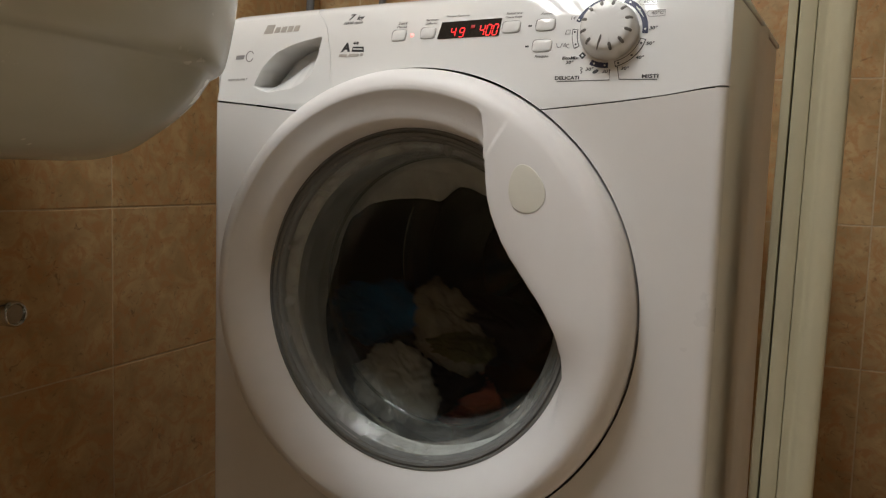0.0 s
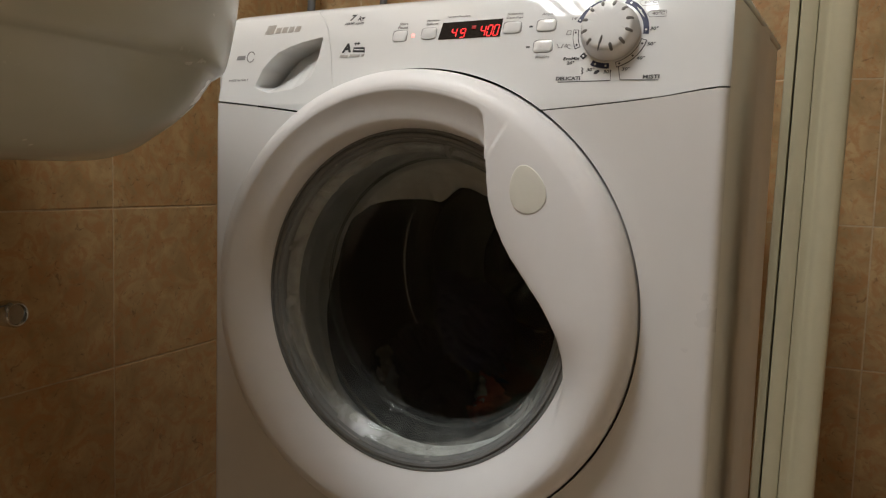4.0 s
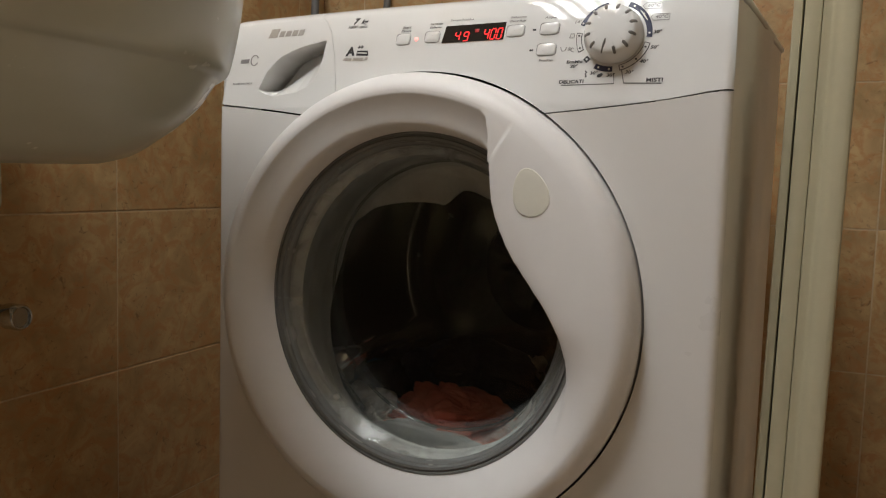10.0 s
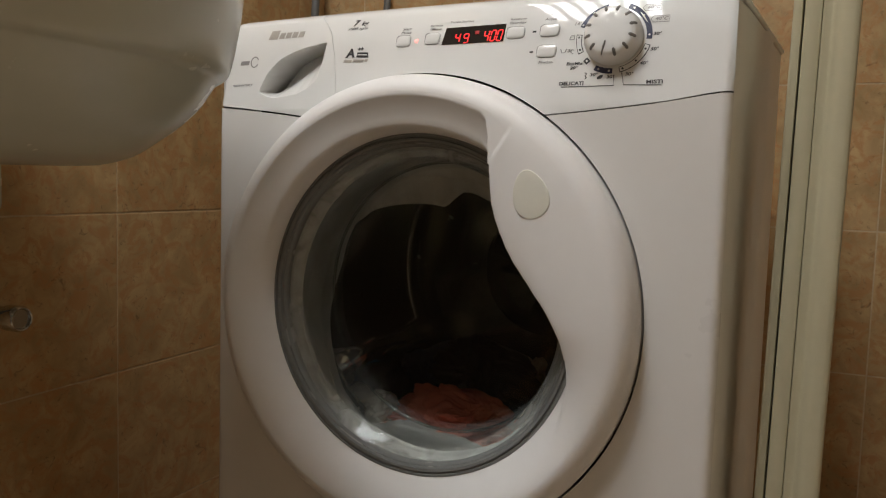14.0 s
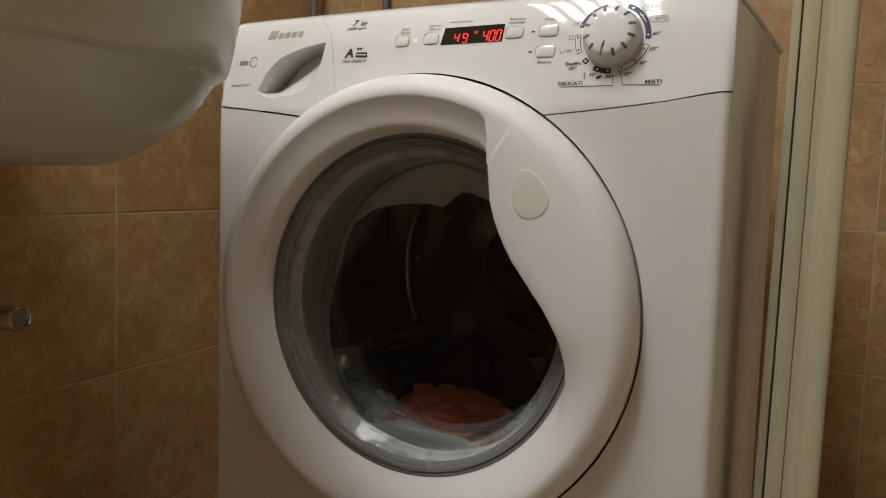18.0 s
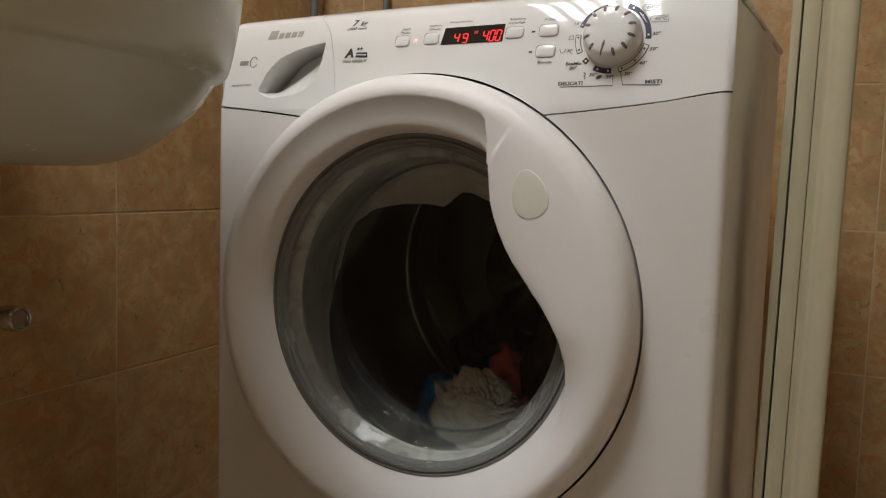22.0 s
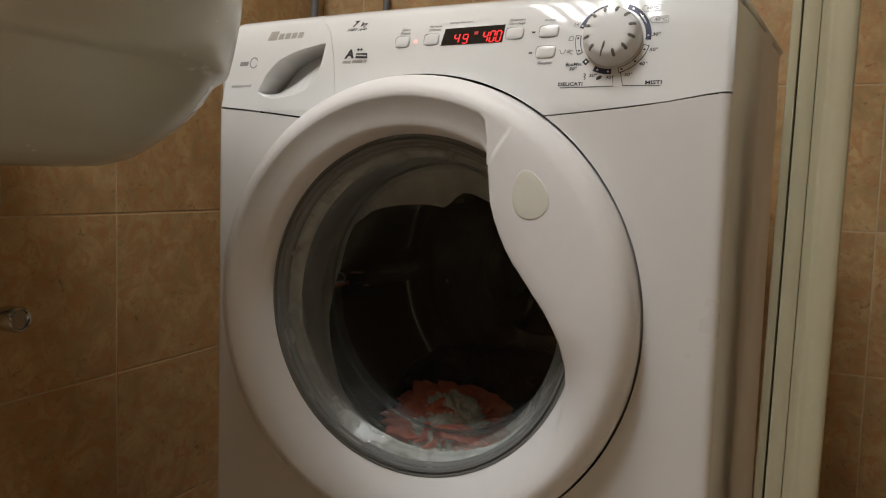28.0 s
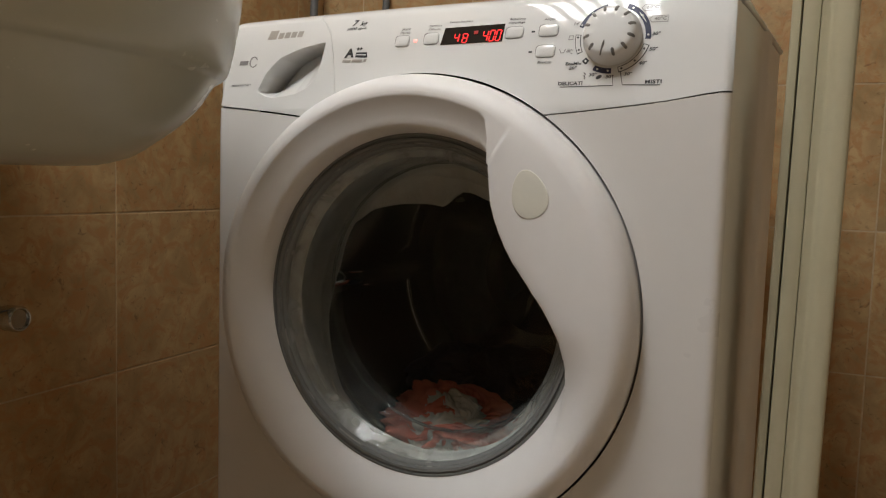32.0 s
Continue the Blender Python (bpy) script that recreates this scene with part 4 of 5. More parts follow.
# ---- bathroom things ----
def washbasin():
    """Wall-hung basin; built in the room's axes."""
    wb = thing("washbasin", "white ceramic wall-hung washbasin seen from below", "washbasin", at=ROOM)
    ym = -0.370

    def outline(reach, half, z, cx=0.0, cy=0.0, p=2.6, n=150):
        pts = []
        for k in range(n + 1):
            a = -math.pi / 2 + math.pi * k / n
            c, s = math.cos(a), math.sin(a)
            pts.append((WALL_L + 0.006 + cx + (reach + 0.040) * abs(c) ** (2 / p), ym + cy + half * math.copysign(abs(s) ** (2 / p), s), z))
        return pts
    bm = bmesh.new()
    rows = [outline(0.25, 0.14, 0.664), outline(0.350, 0.21, 0.661), outline(0.390, 0.236, 0.667), outline(0.410, 0.246, 0.6745), outline(0.426, 0.254, 0.684), outline(0.443, 0.264, 0.695), outline(0.456, 0.273, 0.706), outline(0.4665, 0.279, 0.716), outline(0.4735, 0.2835, 0.726), outline(0.4800, 0.2875, 0.7350),
            outline(0.4828, 0.2892, 0.7372), outline(0.4870, 0.2915, 0.7390), outline(0.4915, 0.2940, 0.7425), outline(0.4945, 0.2955, 0.750), outline(0.4985, 0.2985, 0.768), outline(0.504, 0.302, 0.800), outline(0.507, 0.305, 0.840), outline(0.506, 0.304, 0.848), outline(0.501, 0.300, 0.851),
            outline(0.48, 0.285, 0.850), outline(0.45, 0.265, 0.835), outline(0.40, 0.23, 0.77), outline(0.28, 0.16, 0.725), outline(0.12, 0.07, 0.72)]
    fine = []
    for i in range(len(rows) - 1):
        four = [rows[max(i - 1, 0)], rows[i], rows[i + 1], rows[min(i + 2, len(rows) - 1)]]
        for u in (0.0, 0.34, 0.67):
            w = (-u / 2 + u * u - u ** 3 / 2, 1 - 2.5 * u * u + 1.5 * u ** 3, u / 2 + 2 * u * u - 1.5 * u ** 3, (u ** 3 - u * u) / 2)
            fine.append([tuple(sum(k * p[c] for k, p in zip(w, q)) for c in range(3)) for q in zip(*four)])
    grid(bm, fine + [rows[-1]])
    edges = [e for e in bm.edges if e.is_boundary]
    bmesh.ops.holes_fill(bm, edges=edges, sides=0)
    part("basin", bm, CERAMIC, wb, sharp=50)
    part("wall_bracket", box(bmesh.new(), WALL_L + 0.006, WALL_L + 0.036, ym - 0.2, ym + 0.304, 0.60, 0.70, 0.012, 4), CERAMIC, wb, "ceramic back of the basin")
    return wb


def angle_valve():
    v = thing("angle_valve", "chrome angle stop valve on the tiled wall", "valve", at=ROOM @ pose(WALL_L + 0.005, -0.096, 0.4740) @ Matrix.Diagonal((1.15, 1.05, 1.05, 1)))
    b = bmesh.new()
    prof = [(0.0, 0.024), (0.004, 0.024), (0.010, 0.016), (0.012, 0.011), (0.03, 0.011)]
    rows = [[(x, r * math.cos(t), r * math.sin(t)) for x, r in prof] for t in [2 * math.pi * k / 32 for k in range(33)]]
    part("rosette", grid(b, rows), CHROME, v)
    b = bmesh.new()
    bmesh.ops.create_cone(b, cap_ends=True, segments=28, radius1=0.0125, radius2=0.0125, depth=0.05, matrix=pose(0.04, 0, 0, 0, 90, 0))
    part("valve_body", b, CHROME, v)
    b = bmesh.new()
    prof = [(0.0, 0.0), (0.010, 0.0), (0.0145, 0.002), (0.0155, 0.006), (0.0155, 0.022), (0.0135, 0.025), (0.0120, 0.0245), (0.0110, 0.022), (0.0, 0.0215)]
    rows = [[(0.056 + x * 1.0, r * math.cos(t), r * math.sin(t)) for r, x in prof] for t in [2 * math.pi * k / 36 for k in range(37)]]
    part("valve_cap", grid(b, rows), CHROME, v, "round polished chrome cap")
    part("supply_pipe", pipe(bmesh.new(), [(0.04, -0.02, 0.0), (0.04, -0.025, 0.03), (0.04, -0.03, 0.1), (0.045, -0.06, 0.2), (0.05, -0.1, 0.24)], 0.006), HOSE, v)


def hoses():
    for pts, r in ((((WALL_L + 0.02, 0.66, 0.5), (WALL_L + 0.02, 0.672, 0.85), (WALL_L + 0.02, 0.682, 1.02), (WALL_L + 0.02, 0.69, 1.35)), 0.0085),
                   (((-0.46, WALL_B - 0.02, 0.4), (-0.45, WALL_B - 0.02, 0.9), (-0.435, WALL_B - 0.02, 1.02), (-0.437, WALL_B - 0.02, 1.1), (-0.46, WALL_B - 0.02, 1.3)), 0.0075)):
        solo("water_hose", pipe(bmesh.new(), pts, r), HOSE, "dark grey water hose running up the tiled wall", "hose", at=ROOM, group="water hoses behind the machine")


def shower_post():
    """Tall white profiled post beside the machine."""
    s = thing("shower_frame_post", "tall white profiled frame post of a shower enclosure", "frame", at=pose(0, 0, 0, 0, 0.85, 0))
    h = 2.0
    profiles = (("edge_strip", "narrow white edge strip", [(0.3278, 0.16), (0.3278, 0.0752), (0.3283, 0.0742), (0.3300, 0.0738), (0.3345, 0.0738), (0.3358, 0.0742), (0.3362, 0.0752), (0.3362, 0.16)]),
                ("middle_strip", "", [(0.3388, 0.16), (0.3388, 0.0590), (0.3393, 0.0570), (0.3410, 0.0562), (0.3520, 0.0570), (0.3534, 0.0576), (0.3540, 0.0600), (0.3540, 0.16)]),
                ("front_strip", "broad white rounded front strip", [(0.3543, 0.16), (0.3543, 0.0575), (0.3550, 0.0562), (0.3570, 0.0562), (0.3610, 0.0572), (0.3635, 0.0560), (0.3660, 0.0525), (0.3695, 0.0488), (0.3740, 0.0470), (0.3800, 0.0463), (0.3840, 0.0470), (0.3856, 0.0490), (0.3859, 0.0520), (0.3859, 0.16)]))
    for name, label, pts in profiles:
        bm = grid(bmesh.new(), [[(px, py, z) for px, py in pts + pts[:1]] for z in (0.0, h)])
        bmesh.ops.remove_doubles(bm, verts=bm.verts[:], dist=1e-6)
        bmesh.ops.holes_fill(bm, edges=[e for e in bm.edges if e.is_boundary], sides=0)
        part(name, bm, FRAME, s, label, sharp=50)


room()
ceiling_light()
machine = washing_machine()
the_drum = drum(machine)
washbasin()
angle_valve()
hoses()
shower_post()

orange = garment("orange_towel", "crumpled wet orange towel in the drum", (0.078, 0.043, 0.037), 1, ORANGE, 1.35)
white = garment("white_shirt", "crumpled wet white shirt in the drum", (0.048, 0.032, 0.040), 2, WHITE, 1.2)
cream = garment("cream_shirt", "crumpled wet cream shirt in the drum", (0.060, 0.038, 0.048), 8, CREAM, 1.1)
blue = garment("blue_shirt", "crumpled wet bright blue shirt in the drum", (0.052, 0.036, 0.038), 3, BLUE, 1.1)
black = garment("black_trousers", "crumpled wet black trousers in the drum", (0.078, 0.055, 0.040), 4, DARK)
navy = garment("navy_jumper", "crumpled wet navy jumper in the drum", (0.070, 0.055, 0.038), 5, NAVYC)
olive = garment("olive_shirt", "crumpled wet olive shirt in the drum", (0.040, 0.030, 0.022), 6, OLIVE, 1.1)
grey = garment("grey_cloth", "wet pale grey cloth lying against the glass", (0.078, 0.012, 0.022), 7, GREY, 0.5)

# ---- tiles, last ----
tiled_wall("wall_west", "-x", WALL_L - 0.0008, -0.80, WALL_B, CEIL, 0.1545, "wall of glazed beige marbled tiles")
tiled_wall("wall_north", "y", WALL_B + 0.0008, WALL_L, WALL_R, CEIL, 0.0007, "wall of glazed beige marbled tiles")


# ---- what moves ----
# seconds, sideways, depth, height, turn; from stop to stop the drum tumbles the laundry round
REST_1, REST_2 = (6.5, 18.45), (26.4, 32.0)


def turn_at(t):
    """The drum's turn in degrees: clockwise to the first stop, then the other way."""
    if t <= 5.9:
        return 300.0 * t
    if t <= 6.5:
        u = (t - 5.9) / 0.6
        return 300.0 * 5.9 + 300.0 * 0.6 * (u - u * u / 2)
    base = 300.0 * 5.9 + 90.0
    if t <= 18.45:
        return base
    if t <= 18.85:
        u = t - 18.45
        return base - 300.0 * u * u / 0.8
    if t <= 25.9:
        return base - 60.0 - 300.0 * (t - 18.85)
    end = base - 60.0 - 300.0 * 7.05
    if t <= 26.4:
        u = (t - 25.9) / 0.5
        return end - 300.0 * 0.5 * (u - u * u / 2)
    return end - 75.0


def times():
    out = [0.1 * k for k in range(66)] + [12.0] + [18.4 + 0.1 * k for k in range(82)] + [29.0, 32.0]
    return [round(t, 2) for t in out]


def glide(rows, t):
    """A smooth way through rows of (seconds, x, y, z)."""
    if t <= rows[0][0]:
        return Vector(rows[0][1:])
    for i in range(len(rows) - 1):
        t0, t1 = rows[i][0], rows[i + 1][0]
        if t <= t1:
            p1, p2 = Vector(rows[i][1:]), Vector(rows[i + 1][1:])
            if p1 == p2:
                return p1
            p0, p3 = Vector(rows[max(i - 1, 0)][1:]), Vector(rows[min(i + 2, len(rows) - 1)][1:])
            u = (t - t0) / (t1 - t0)
            m1, m2 = (p2 - p0) * 0.4, (p3 - p1) * 0.4
            return p1 * (2 * u ** 3 - 3 * u ** 2 + 1) + m1 * (u ** 3 - 2 * u ** 2 + u) + p2 * (3 * u ** 2 - 2 * u ** 3) + m2 * (u ** 3 - u ** 2)
    return Vector(rows[-1][1:])


def tumble(ob, rows):
    """The garment follows its rows (seconds, x, y, z, turn in degrees)."""
    out = []
    for t in times():
        x, y, z, turn = glide(rows, t)
        out.append((t, pose(x, y, z, 0, turn, 0)))
    walk(ob, out)


def round_and_round(phase):
    """Rows for laundry that stays deep in the drum: circling while it turns, heaped at the stops."""
    out = []
    for k in range(62):
        a = radians(phase - 222.0 * k * 0.1)
        out.append((k * 0.1, -0.09 + 0.075 * math.cos(a), 0.27 + 0.03 * math.cos(a), 0.40 + 0.05 * math.sin(a), 150 * k * 0.1))
    return out


def back_again(phase):
    out = []
    for k in range(73):
        a = radians(phase + 218.0 * k * 0.1)
        out.append((18.8 + k * 0.1, 0.01 + 0.065 * math.cos(a), 0.27 - 0.03 * math.cos(a), 0.385 + 0.045 * math.sin(a), 915 - 150 * k * 0.1))
    return out


def motions():
    walk(the_drum, [(t, pose(CX, 0, CZ, 0, turn_at(t), 0)) for t in times()])
    bar, low_, up_ = LATE[0]
    walk(bar, [(0.0, low_), (31.70, low_), (31.80, up_), (32.0, up_)])
    tumble(orange, [
        (0, -0.110, 0.3, 0.325, 0), (0.4, -0.127, 0.168, 0.378, 56), (0.6, -0.111, 0.168, 0.380, 83), (0.8, -0.114, 0.168, 0.373, 111), (1, -0.084, 0.168, 0.368, 139), (1.1, -0.062, 0.168, 0.354, 153),
        (1.28, -0.110, 0.3, 0.325, 178), (1.62, -0.110, 0.3, 0.325, 225), (1.8, -0.133, 0.168, 0.412, 250), (2, -0.084, 0.172, 0.352, 295), (2.2, -0.112, 0.168, 0.354, 306), (2.4, -0.065, 0.168, 0.351, 334),
        (2.6, -0.072, 0.168, 0.348, 362), (2.8, -0.079, 0.168, 0.335, 389), (2.98, -0.110, 0.3, 0.325, 414), (3.22, -0.110, 0.3, 0.325, 448), (3.4, -0.189, 0.168, 0.383, 473), (3.5, -0.181, 0.168, 0.382, 487),
        (3.7, -0.109, 0.168, 0.386, 515), (3.88, -0.110, 0.3, 0.325, 540), (5.12, -0.110, 0.3, 0.325, 712), (5.3, -0.136, 0.168, 0.400, 737), (5.5, -0.081, 0.168, 0.399, 765), (5.6, -0.075, 0.168, 0.371, 779),
        (5.7, -0.126, 0.168, 0.368, 793), (5.8, -0.109, 0.168, 0.350, 807), (5.9, -0.108, 0.168, 0.351, 842), (6, -0.085, 0.162, 0.345, 868), (6.1, -0.081, 0.162, 0.340, 883), (6.2, -0.077, 0.160, 0.337, 892),
        (6.3, -0.066, 0.160, 0.335, 898), (6.5, -0.040, 0.158, 0.335, 904), (18.45, -0.040, 0.158, 0.335, 904), (18.8, -0.019, 0.168, 0.337, 874), (19, 0.009, 0.160, 0.341, 862), (19.2, -0.021, 0.160, 0.335, 845),
        (19.4, -0.027, 0.168, 0.335, 812), (19.6, 0.003, 0.168, 0.335, 772), (19.8, -0.053, 0.168, 0.335, 730), (20, 0.005, 0.3, 0.325, 693), (20.2, 0.014, 0.168, 0.367, 666), (20.4, 0.027, 0.168, 0.365, 639), (20.6, 0.001, 0.168, 0.362, 612),
        (20.8, 0.008, 0.168, 0.363, 584), (21, -0.002, 0.172, 0.348, 557), (21.2, 0.016, 0.168, 0.359, 530), (21.4, -0.008, 0.168, 0.351, 503), (21.6, -0.022, 0.168, 0.335, 476), (21.78, 0.005, 0.3, 0.325, 451),
        (22.2, 0.046, 0.168, 0.367, 394), (22.4, 0.021, 0.168, 0.361, 367), (22.6, -0.025, 0.168, 0.344, 340), (22.8, -0.013, 0.168, 0.337, 334), (23, 0.011, 0.172, 0.347, 318), (23.2, -0.027, 0.168, 0.335, 272),
        (23.38, 0.005, 0.3, 0.325, 234), (23.82, 0.005, 0.3, 0.325, 174), (24, 0.043, 0.168, 0.356, 149), (24.2, 0.012, 0.168, 0.351, 122), (24.4, 0.004, 0.168, 0.348, 95), (24.6, -0.008, 0.168, 0.352, 68),
        (24.8, -0.034, 0.168, 0.335, 41), (24.98, 0.005, 0.3, 0.325, 16), (25.92, 0.005, 0.3, 0.325, -112), (26.1, -0.021, 0.165, 0.358, -136), (26.4, -0.041, 0.16, 0.340, -177), (32, -0.041, 0.16, 0.340, -177)])
    tumble(white, [
        (0, -0.118, 0.15, 0.380, 0), (0.2, -0.102, 0.15, 0.357, 28), (0.4, -0.098, 0.15, 0.349, 55), (0.6, -0.093, 0.15, 0.349, 83), (0.8, -0.136, 0.15, 0.344, 111), (0.98, -0.110, 0.3, 0.325, 136),
        (1.4, -0.094, 0.15, 0.381, 194), (1.6, -0.125, 0.15, 0.385, 222), (1.8, -0.119, 0.14, 0.374, 249), (2, -0.138, 0.132, 0.345, 277), (2.2, -0.116, 0.14, 0.336, 305), (2.4, -0.060, 0.15, 0.333, 332),
        (2.6, -0.067, 0.15, 0.332, 360), (2.8, -0.073, 0.15, 0.322, 388), (3.2, -0.120, 0.15, 0.374, 443), (3.5, -0.126, 0.15, 0.353, 485), (3.7, -0.085, 0.15, 0.342, 512), (3.88, -0.110, 0.3, 0.325, 537),
        (5.02, -0.110, 0.3, 0.325, 695), (5.2, -0.130, 0.15, 0.372, 720), (5.5, -0.087, 0.15, 0.360, 762), (5.6, -0.083, 0.15, 0.364, 775), (5.7, -0.121, 0.15, 0.340, 789), (5.88, -0.110, 0.3, 0.325, 814),
        (6.2, -0.156, 0.15, 0.335, 858), (6.5, -0.174, 0.15, 0.326, 900), (18.45, -0.174, 0.15, 0.326, 900), (18.68, 0.005, 0.3, 0.325, 866), (19.62, 0.005, 0.3, 0.325, 726), (19.8, 0.026, 0.144, 0.381, 700),
        (20.2, 0.022, 0.144, 0.374, 640), (20.4, 0.013, 0.144, 0.358, 611), (20.6, 0.006, 0.144, 0.353, 581), (20.8, 0.005, 0.144, 0.350, 551), (21, 0.002, 0.142, 0.332, 522), (21.2, -0.052, 0.144, 0.334, 492),
        (21.4, -0.037, 0.144, 0.332, 462), (21.6, 0.004, 0.144, 0.349, 432), (21.8, 0.018, 0.144, 0.371, 403), (22, 0.000, 0.144, 0.368, 373), (22.18, 0.005, 0.3, 0.325, 346), (22.42, 0.005, 0.3, 0.325, 311),
        (22.6, 0.043, 0.144, 0.380, 284), (22.8, 0.012, 0.144, 0.374, 254), (23, 0.000, 0.142, 0.336, 225), (23.2, 0.039, 0.144, 0.376, 195), (23.4, 0.008, 0.144, 0.367, 165), (23.6, -0.041, 0.144, 0.347, 136),
        (24, -0.060, 0.22, 0.310, 76), (24.4, 0.023, 0.144, 0.379, 17), (24.6, -0.037, 0.144, 0.343, -13), (24.78, 0.005, 0.3, 0.325, -40), (25.92, 0.005, 0.3, 0.325, -209), (26.1, -0.006, 0.16, 0.365, -285),
        (26.4, -0.035, 0.143, 0.336, -360), (32, -0.035, 0.143, 0.336, -360)])
    tumble(blue, [
        (0, -0.184, 0.2, 0.465, 0), (0.2, -0.112, 0.2, 0.434, 28), (0.4, -0.029, 0.2, 0.407, 56), (0.6, -0.010, 0.2, 0.430, 84), (0.8, -0.026, 0.2, 0.415, 112), (0.98, -0.110, 0.3, 0.325, 137),
        (1.4, -0.141, 0.2, 0.436, 196), (1.6, -0.083, 0.2, 0.438, 224), (1.8, -0.032, 0.2, 0.432, 252), (2, -0.008, 0.2, 0.400, 280), (2.18, -0.110, 0.3, 0.325, 305), (3.02, -0.110, 0.3, 0.325, 423),
        (3.2, -0.082, 0.2, 0.401, 448), (3.5, -0.068, 0.2, 0.409, 490), (3.7, -0.020, 0.2, 0.398, 518), (3.88, -0.110, 0.3, 0.325, 543), (5.12, -0.110, 0.3, 0.325, 717), (5.3, -0.047, 0.2, 0.449, 742),
        (5.5, -0.002, 0.2, 0.429, 770), (5.6, 0.002, 0.2, 0.426, 784), (5.8, -0.005, 0.2, 0.389, 812), (6.1, -0.110, 0.3, 0.325, 854), (6.5, -0.110, 0.3, 0.325, 910), (18.45, -0.110, 0.3, 0.325, 910),
        (19.3, 0.005, 0.3, 0.325, 791), (19.6, 0.020, 0.2, 0.400, 749), (19.8, 0.019, 0.2, 0.393, 722), (20, -0.025, 0.2, 0.353, 694), (20.2, -0.058, 0.2, 0.347, 666), (20.38, 0.005, 0.3, 0.325, 641),
        (21.22, 0.005, 0.3, 0.325, 523), (21.4, -0.012, 0.2, 0.395, 498), (21.6, 0.021, 0.2, 0.384, 470), (21.8, 0.010, 0.2, 0.391, 442), (22, -0.062, 0.2, 0.341, 414), (22.18, 0.005, 0.3, 0.325, 389),
        (23.02, 0.005, 0.3, 0.325, 272), (23.2, 0.026, 0.2, 0.425, 247), (23.4, -0.028, 0.2, 0.390, 219), (23.6, -0.094, 0.2, 0.336, 191), (23.78, 0.005, 0.3, 0.325, 166), (24.62, 0.005, 0.3, 0.325, 49),
        (24.8, 0.017, 0.2, 0.410, 23), (25, -0.005, 0.2, 0.401, -5), (25.25, 0.005, 0.3, 0.325, -39), (26.4, 0.003, 0.275, 0.355, -200), (32, 0.003, 0.275, 0.355, -200)])
    tumble(olive, [
        (0, -0.055, 0.22, 0.425, 0), (0.4, -0.03, 0.25, 0.38, 60), (0.9, -0.15, 0.28, 0.40, 135), (1.3, -0.12, 0.2, 0.44, 195), (1.6, -0.07, 0.21, 0.40, 240), (2.0, -0.05, 0.24, 0.42, 300), (2.4, -0.08, 0.29, 0.36, 360), (3.0, -0.10, 0.21, 0.395, 450), (3.6, -0.06, 0.28, 0.36, 540), (4.6, -0.15, 0.26, 0.40, 690), (5.4, -0.14, 0.25, 0.44, 810), (5.7, -0.075, 0.19, 0.43, 855), (6.0, -0.002, 0.22, 0.412, 900), (6.3, 0.02, 0.28, 0.35, 945), (6.5, 0.02, 0.31, 0.34, 975), (18.45, 0.02, 0.31, 0.34, 975),
        (19.0, 0.045, 0.25, 0.39, 892), (19.4, 0.023, 0.19, 0.402, 832), (19.5, 0.008, 0.18, 0.392, 817), (19.65, -0.03, 0.18, 0.355, 795), (20.0, 0.04, 0.23, 0.385, 742), (20.6, 0.05, 0.28, 0.36, 652), (21.0, 0.035, 0.21, 0.418, 592), (21.4, -0.03, 0.26, 0.36, 532), (22.0, 0.03, 0.28, 0.36, 442), (23.0, 0.05, 0.28, 0.39, 292), (24.0, -0.02, 0.28, 0.35, 142), (24.7, 0.045, 0.22, 0.39, 37), (25.0, 0.004, 0.155, 0.372, -7), (25.3, -0.03, 0.22, 0.345, -52), (26.0, -0.03, 0.24, 0.37, -157), (26.4, 0.006, 0.285, 0.376, -217), (32, 0.006, 0.285, 0.376, -217)])
    tumble(black, round_and_round(60) + [(6.5, -0.030, 0.265, 0.375, 920), (18.45, -0.030, 0.265, 0.375, 920)] + back_again(20) + [(26.4, 0.015, 0.265, 0.378, -180), (32, 0.015, 0.265, 0.378, -180)])
    tumble(navy, round_and_round(240) + [(6.5, -0.105, 0.285, 0.365, 920), (18.45, -0.105, 0.285, 0.365, 920)] + back_again(200) + [(26.4, -0.095, 0.285, 0.368, -180), (32, -0.095, 0.285, 0.368, -180)])
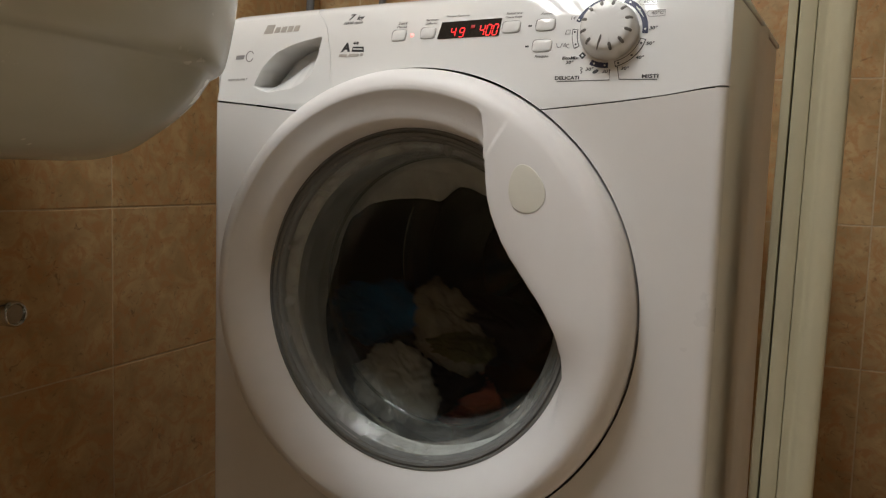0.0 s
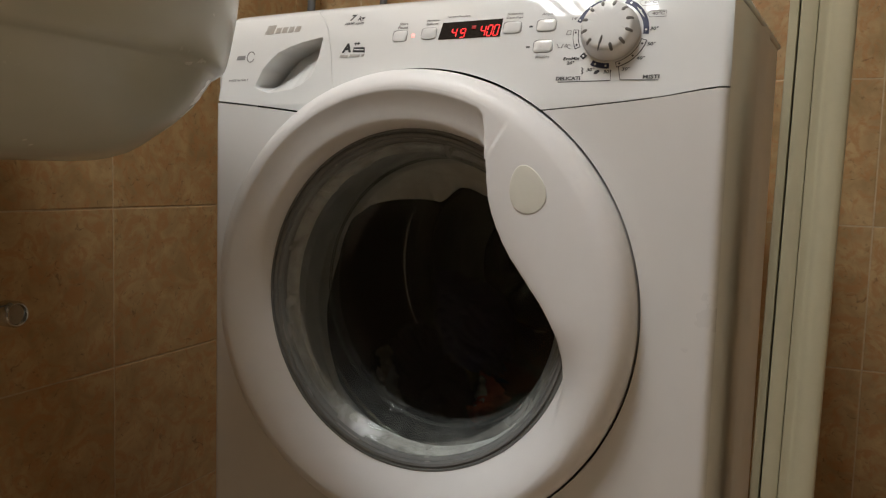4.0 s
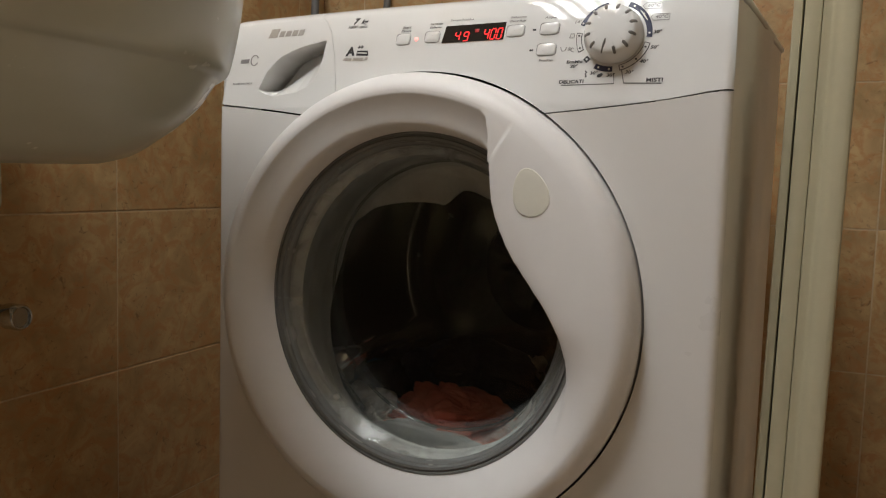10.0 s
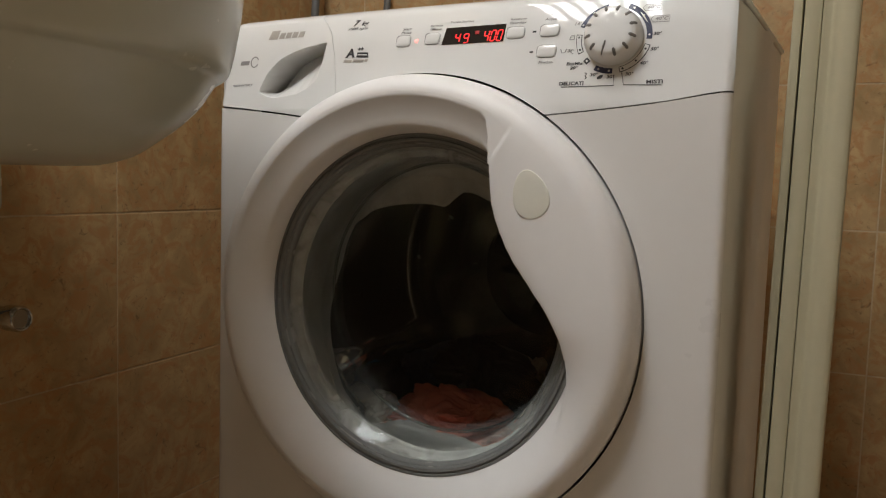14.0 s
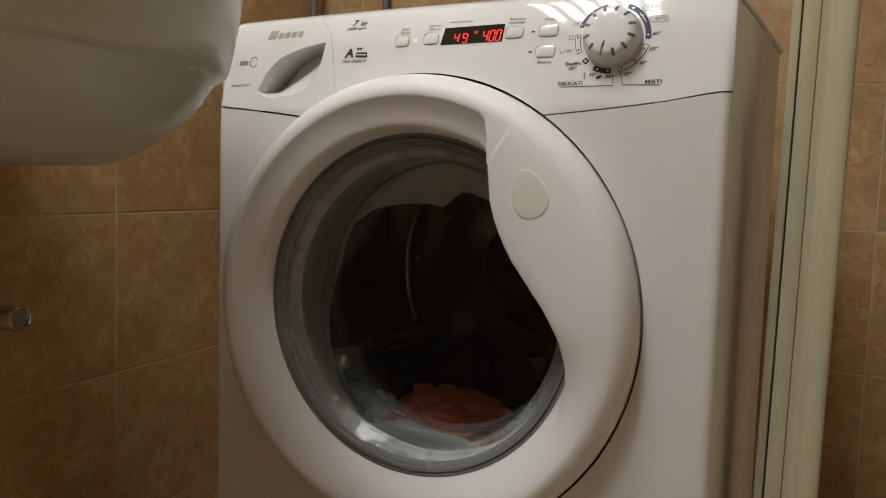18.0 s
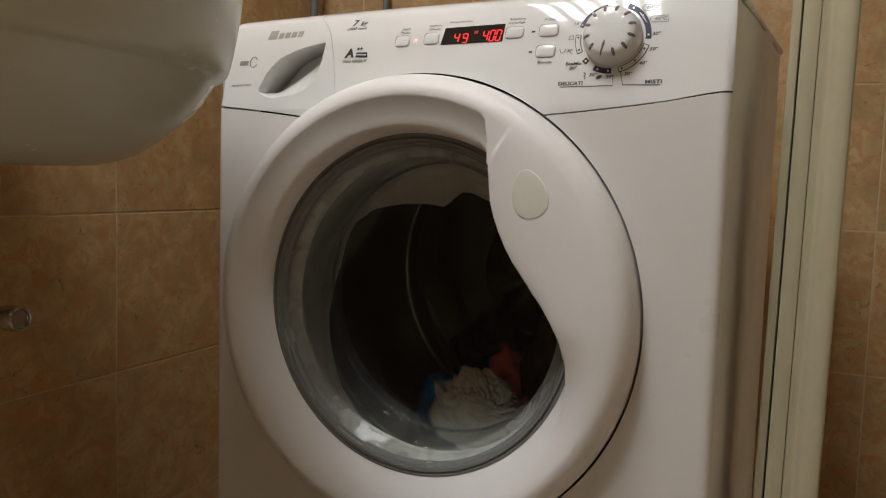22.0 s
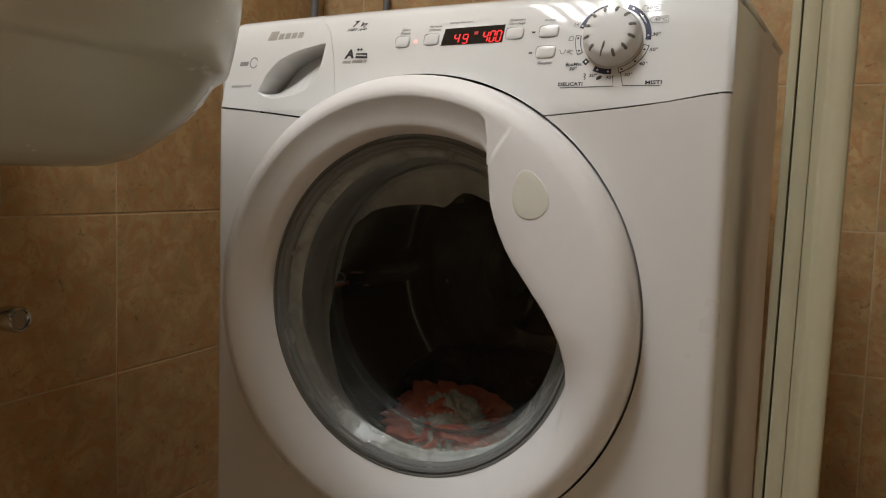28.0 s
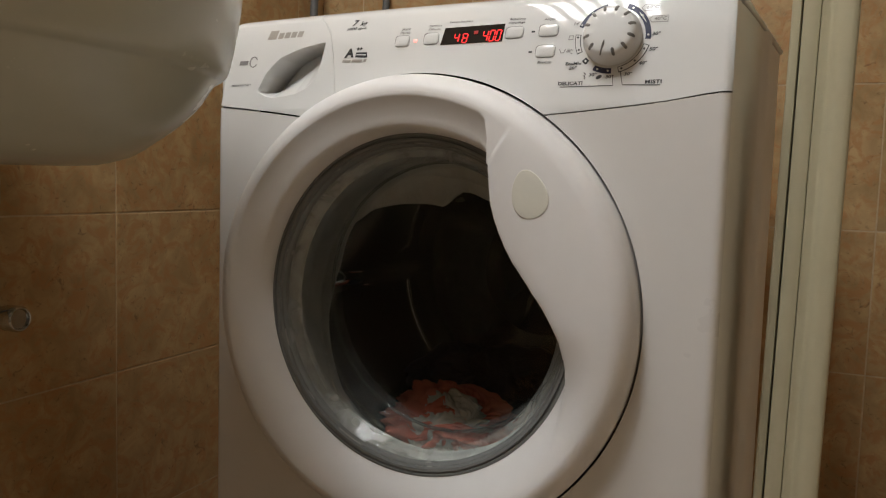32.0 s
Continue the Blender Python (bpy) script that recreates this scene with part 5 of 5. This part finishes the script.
    tumble(grey, [
        (0, -0.150, 0.2, 0.304, 0), (0.8, -0.175, 0.18, 0.322, 60), (1.2, -0.246, 0.26, 0.369, 100), (1.8, -0.089, 0.2, 0.394, 160), (2.5, -0.187, 0.2, 0.315, 230), (3, -0.159, 0.16, 0.333, 190),
        (3.6, -0.146, 0.26, 0.306, 250), (4.4, -0.188, 0.2, 0.348, 330), (5.2, -0.114, 0.2, 0.334, 400), (6, -0.087, 0.12, 0.325, 370), (6.5, -0.057, 0.098, 0.331, 363), (18.45, -0.057, 0.098, 0.331, 363),
        (18.8, -0.064, 0.1, 0.329, 360), (19.2, -0.104, 0.15, 0.322, 350), (19.5, -0.149, 0.2, 0.296, 340), (20, -0.002, 0.26, 0.313, 260), (20.5, -0.019, 0.28, 0.317, 200), (21.2, -0.089, 0.26, 0.290, 120),
        (22.3, -0.019, 0.28, 0.325, 20), (23.2, -0.122, 0.2, 0.297, -60), (23.5, -0.087, 0.15, 0.325, -40), (24, -0.065, 0.14, 0.326, -10), (24.5, -0.138, 0.18, 0.305, 0), (25, -0.097, 0.16, 0.336, -20),
        (25.5, -0.061, 0.2, 0.311, -60), (26.4, -0.090, 0.26, 0.310, -5), (32, -0.090, 0.26, 0.310, -5)])
    tumble(cream, [
        (0, -0.082, 0.24, 0.440, 40), (0.25, -0.031, 0.24, 0.405, 60), (0.5, -0.090, 0.24, 0.324, 90), (1, -0.258, 0.28, 0.337, 180), (1.25, -0.172, 0.2, 0.432, 210), (1.5, -0.075, 0.17, 0.417, 230),
        (1.75, -0.055, 0.22, 0.363, 260), (2, -0.131, 0.32, 0.40, 300), (2.4, -0.196, 0.28, 0.310, 360), (2.75, -0.234, 0.24, 0.383, 400), (3, -0.156, 0.2, 0.419, 360), (3.25, -0.108, 0.22, 0.371, 400),
        (3.6, -0.176, 0.28, 0.296, 450), (4.4, -0.240, 0.25, 0.381, 540), (4.8, -0.104, 0.21, 0.422, 600), (5.2, -0.207, 0.2, 0.353, 660), (5.5, -0.194, 0.19, 0.380, 720), (5.75, -0.127, 0.22, 0.417, 750),
        (6, -0.030, 0.29, 0.370, 780), (6.25, -0.020, 0.26, 0.342, 800), (6.5, -0.020, 0.33, 0.330, 810), (18.45, -0.020, 0.33, 0.330, 810), (19, 0.028, 0.24, 0.378, 780), (19.5, 0.001, 0.25, 0.336, 740),
        (20, -0.028, 0.28, 0.320, 700), (21, 0.029, 0.24, 0.371, 600), (22, -0.027, 0.28, 0.312, 500), (23, 0.022, 0.26, 0.349, 400), (24, -0.054, 0.28, 0.299, 300), (24.6, 0.036, 0.2, 0.373, 220),
        (24.8, 0.035, 0.17, 0.388, 190), (25, 0.006, 0.15, 0.369, 165), (25.25, -0.052, 0.18, 0.330, 140), (25.6, -0.071, 0.26, 0.297, 90), (26.4, -0.095, 0.31, 0.345, 0), (32, -0.095, 0.31, 0.345, 0)])


motions()
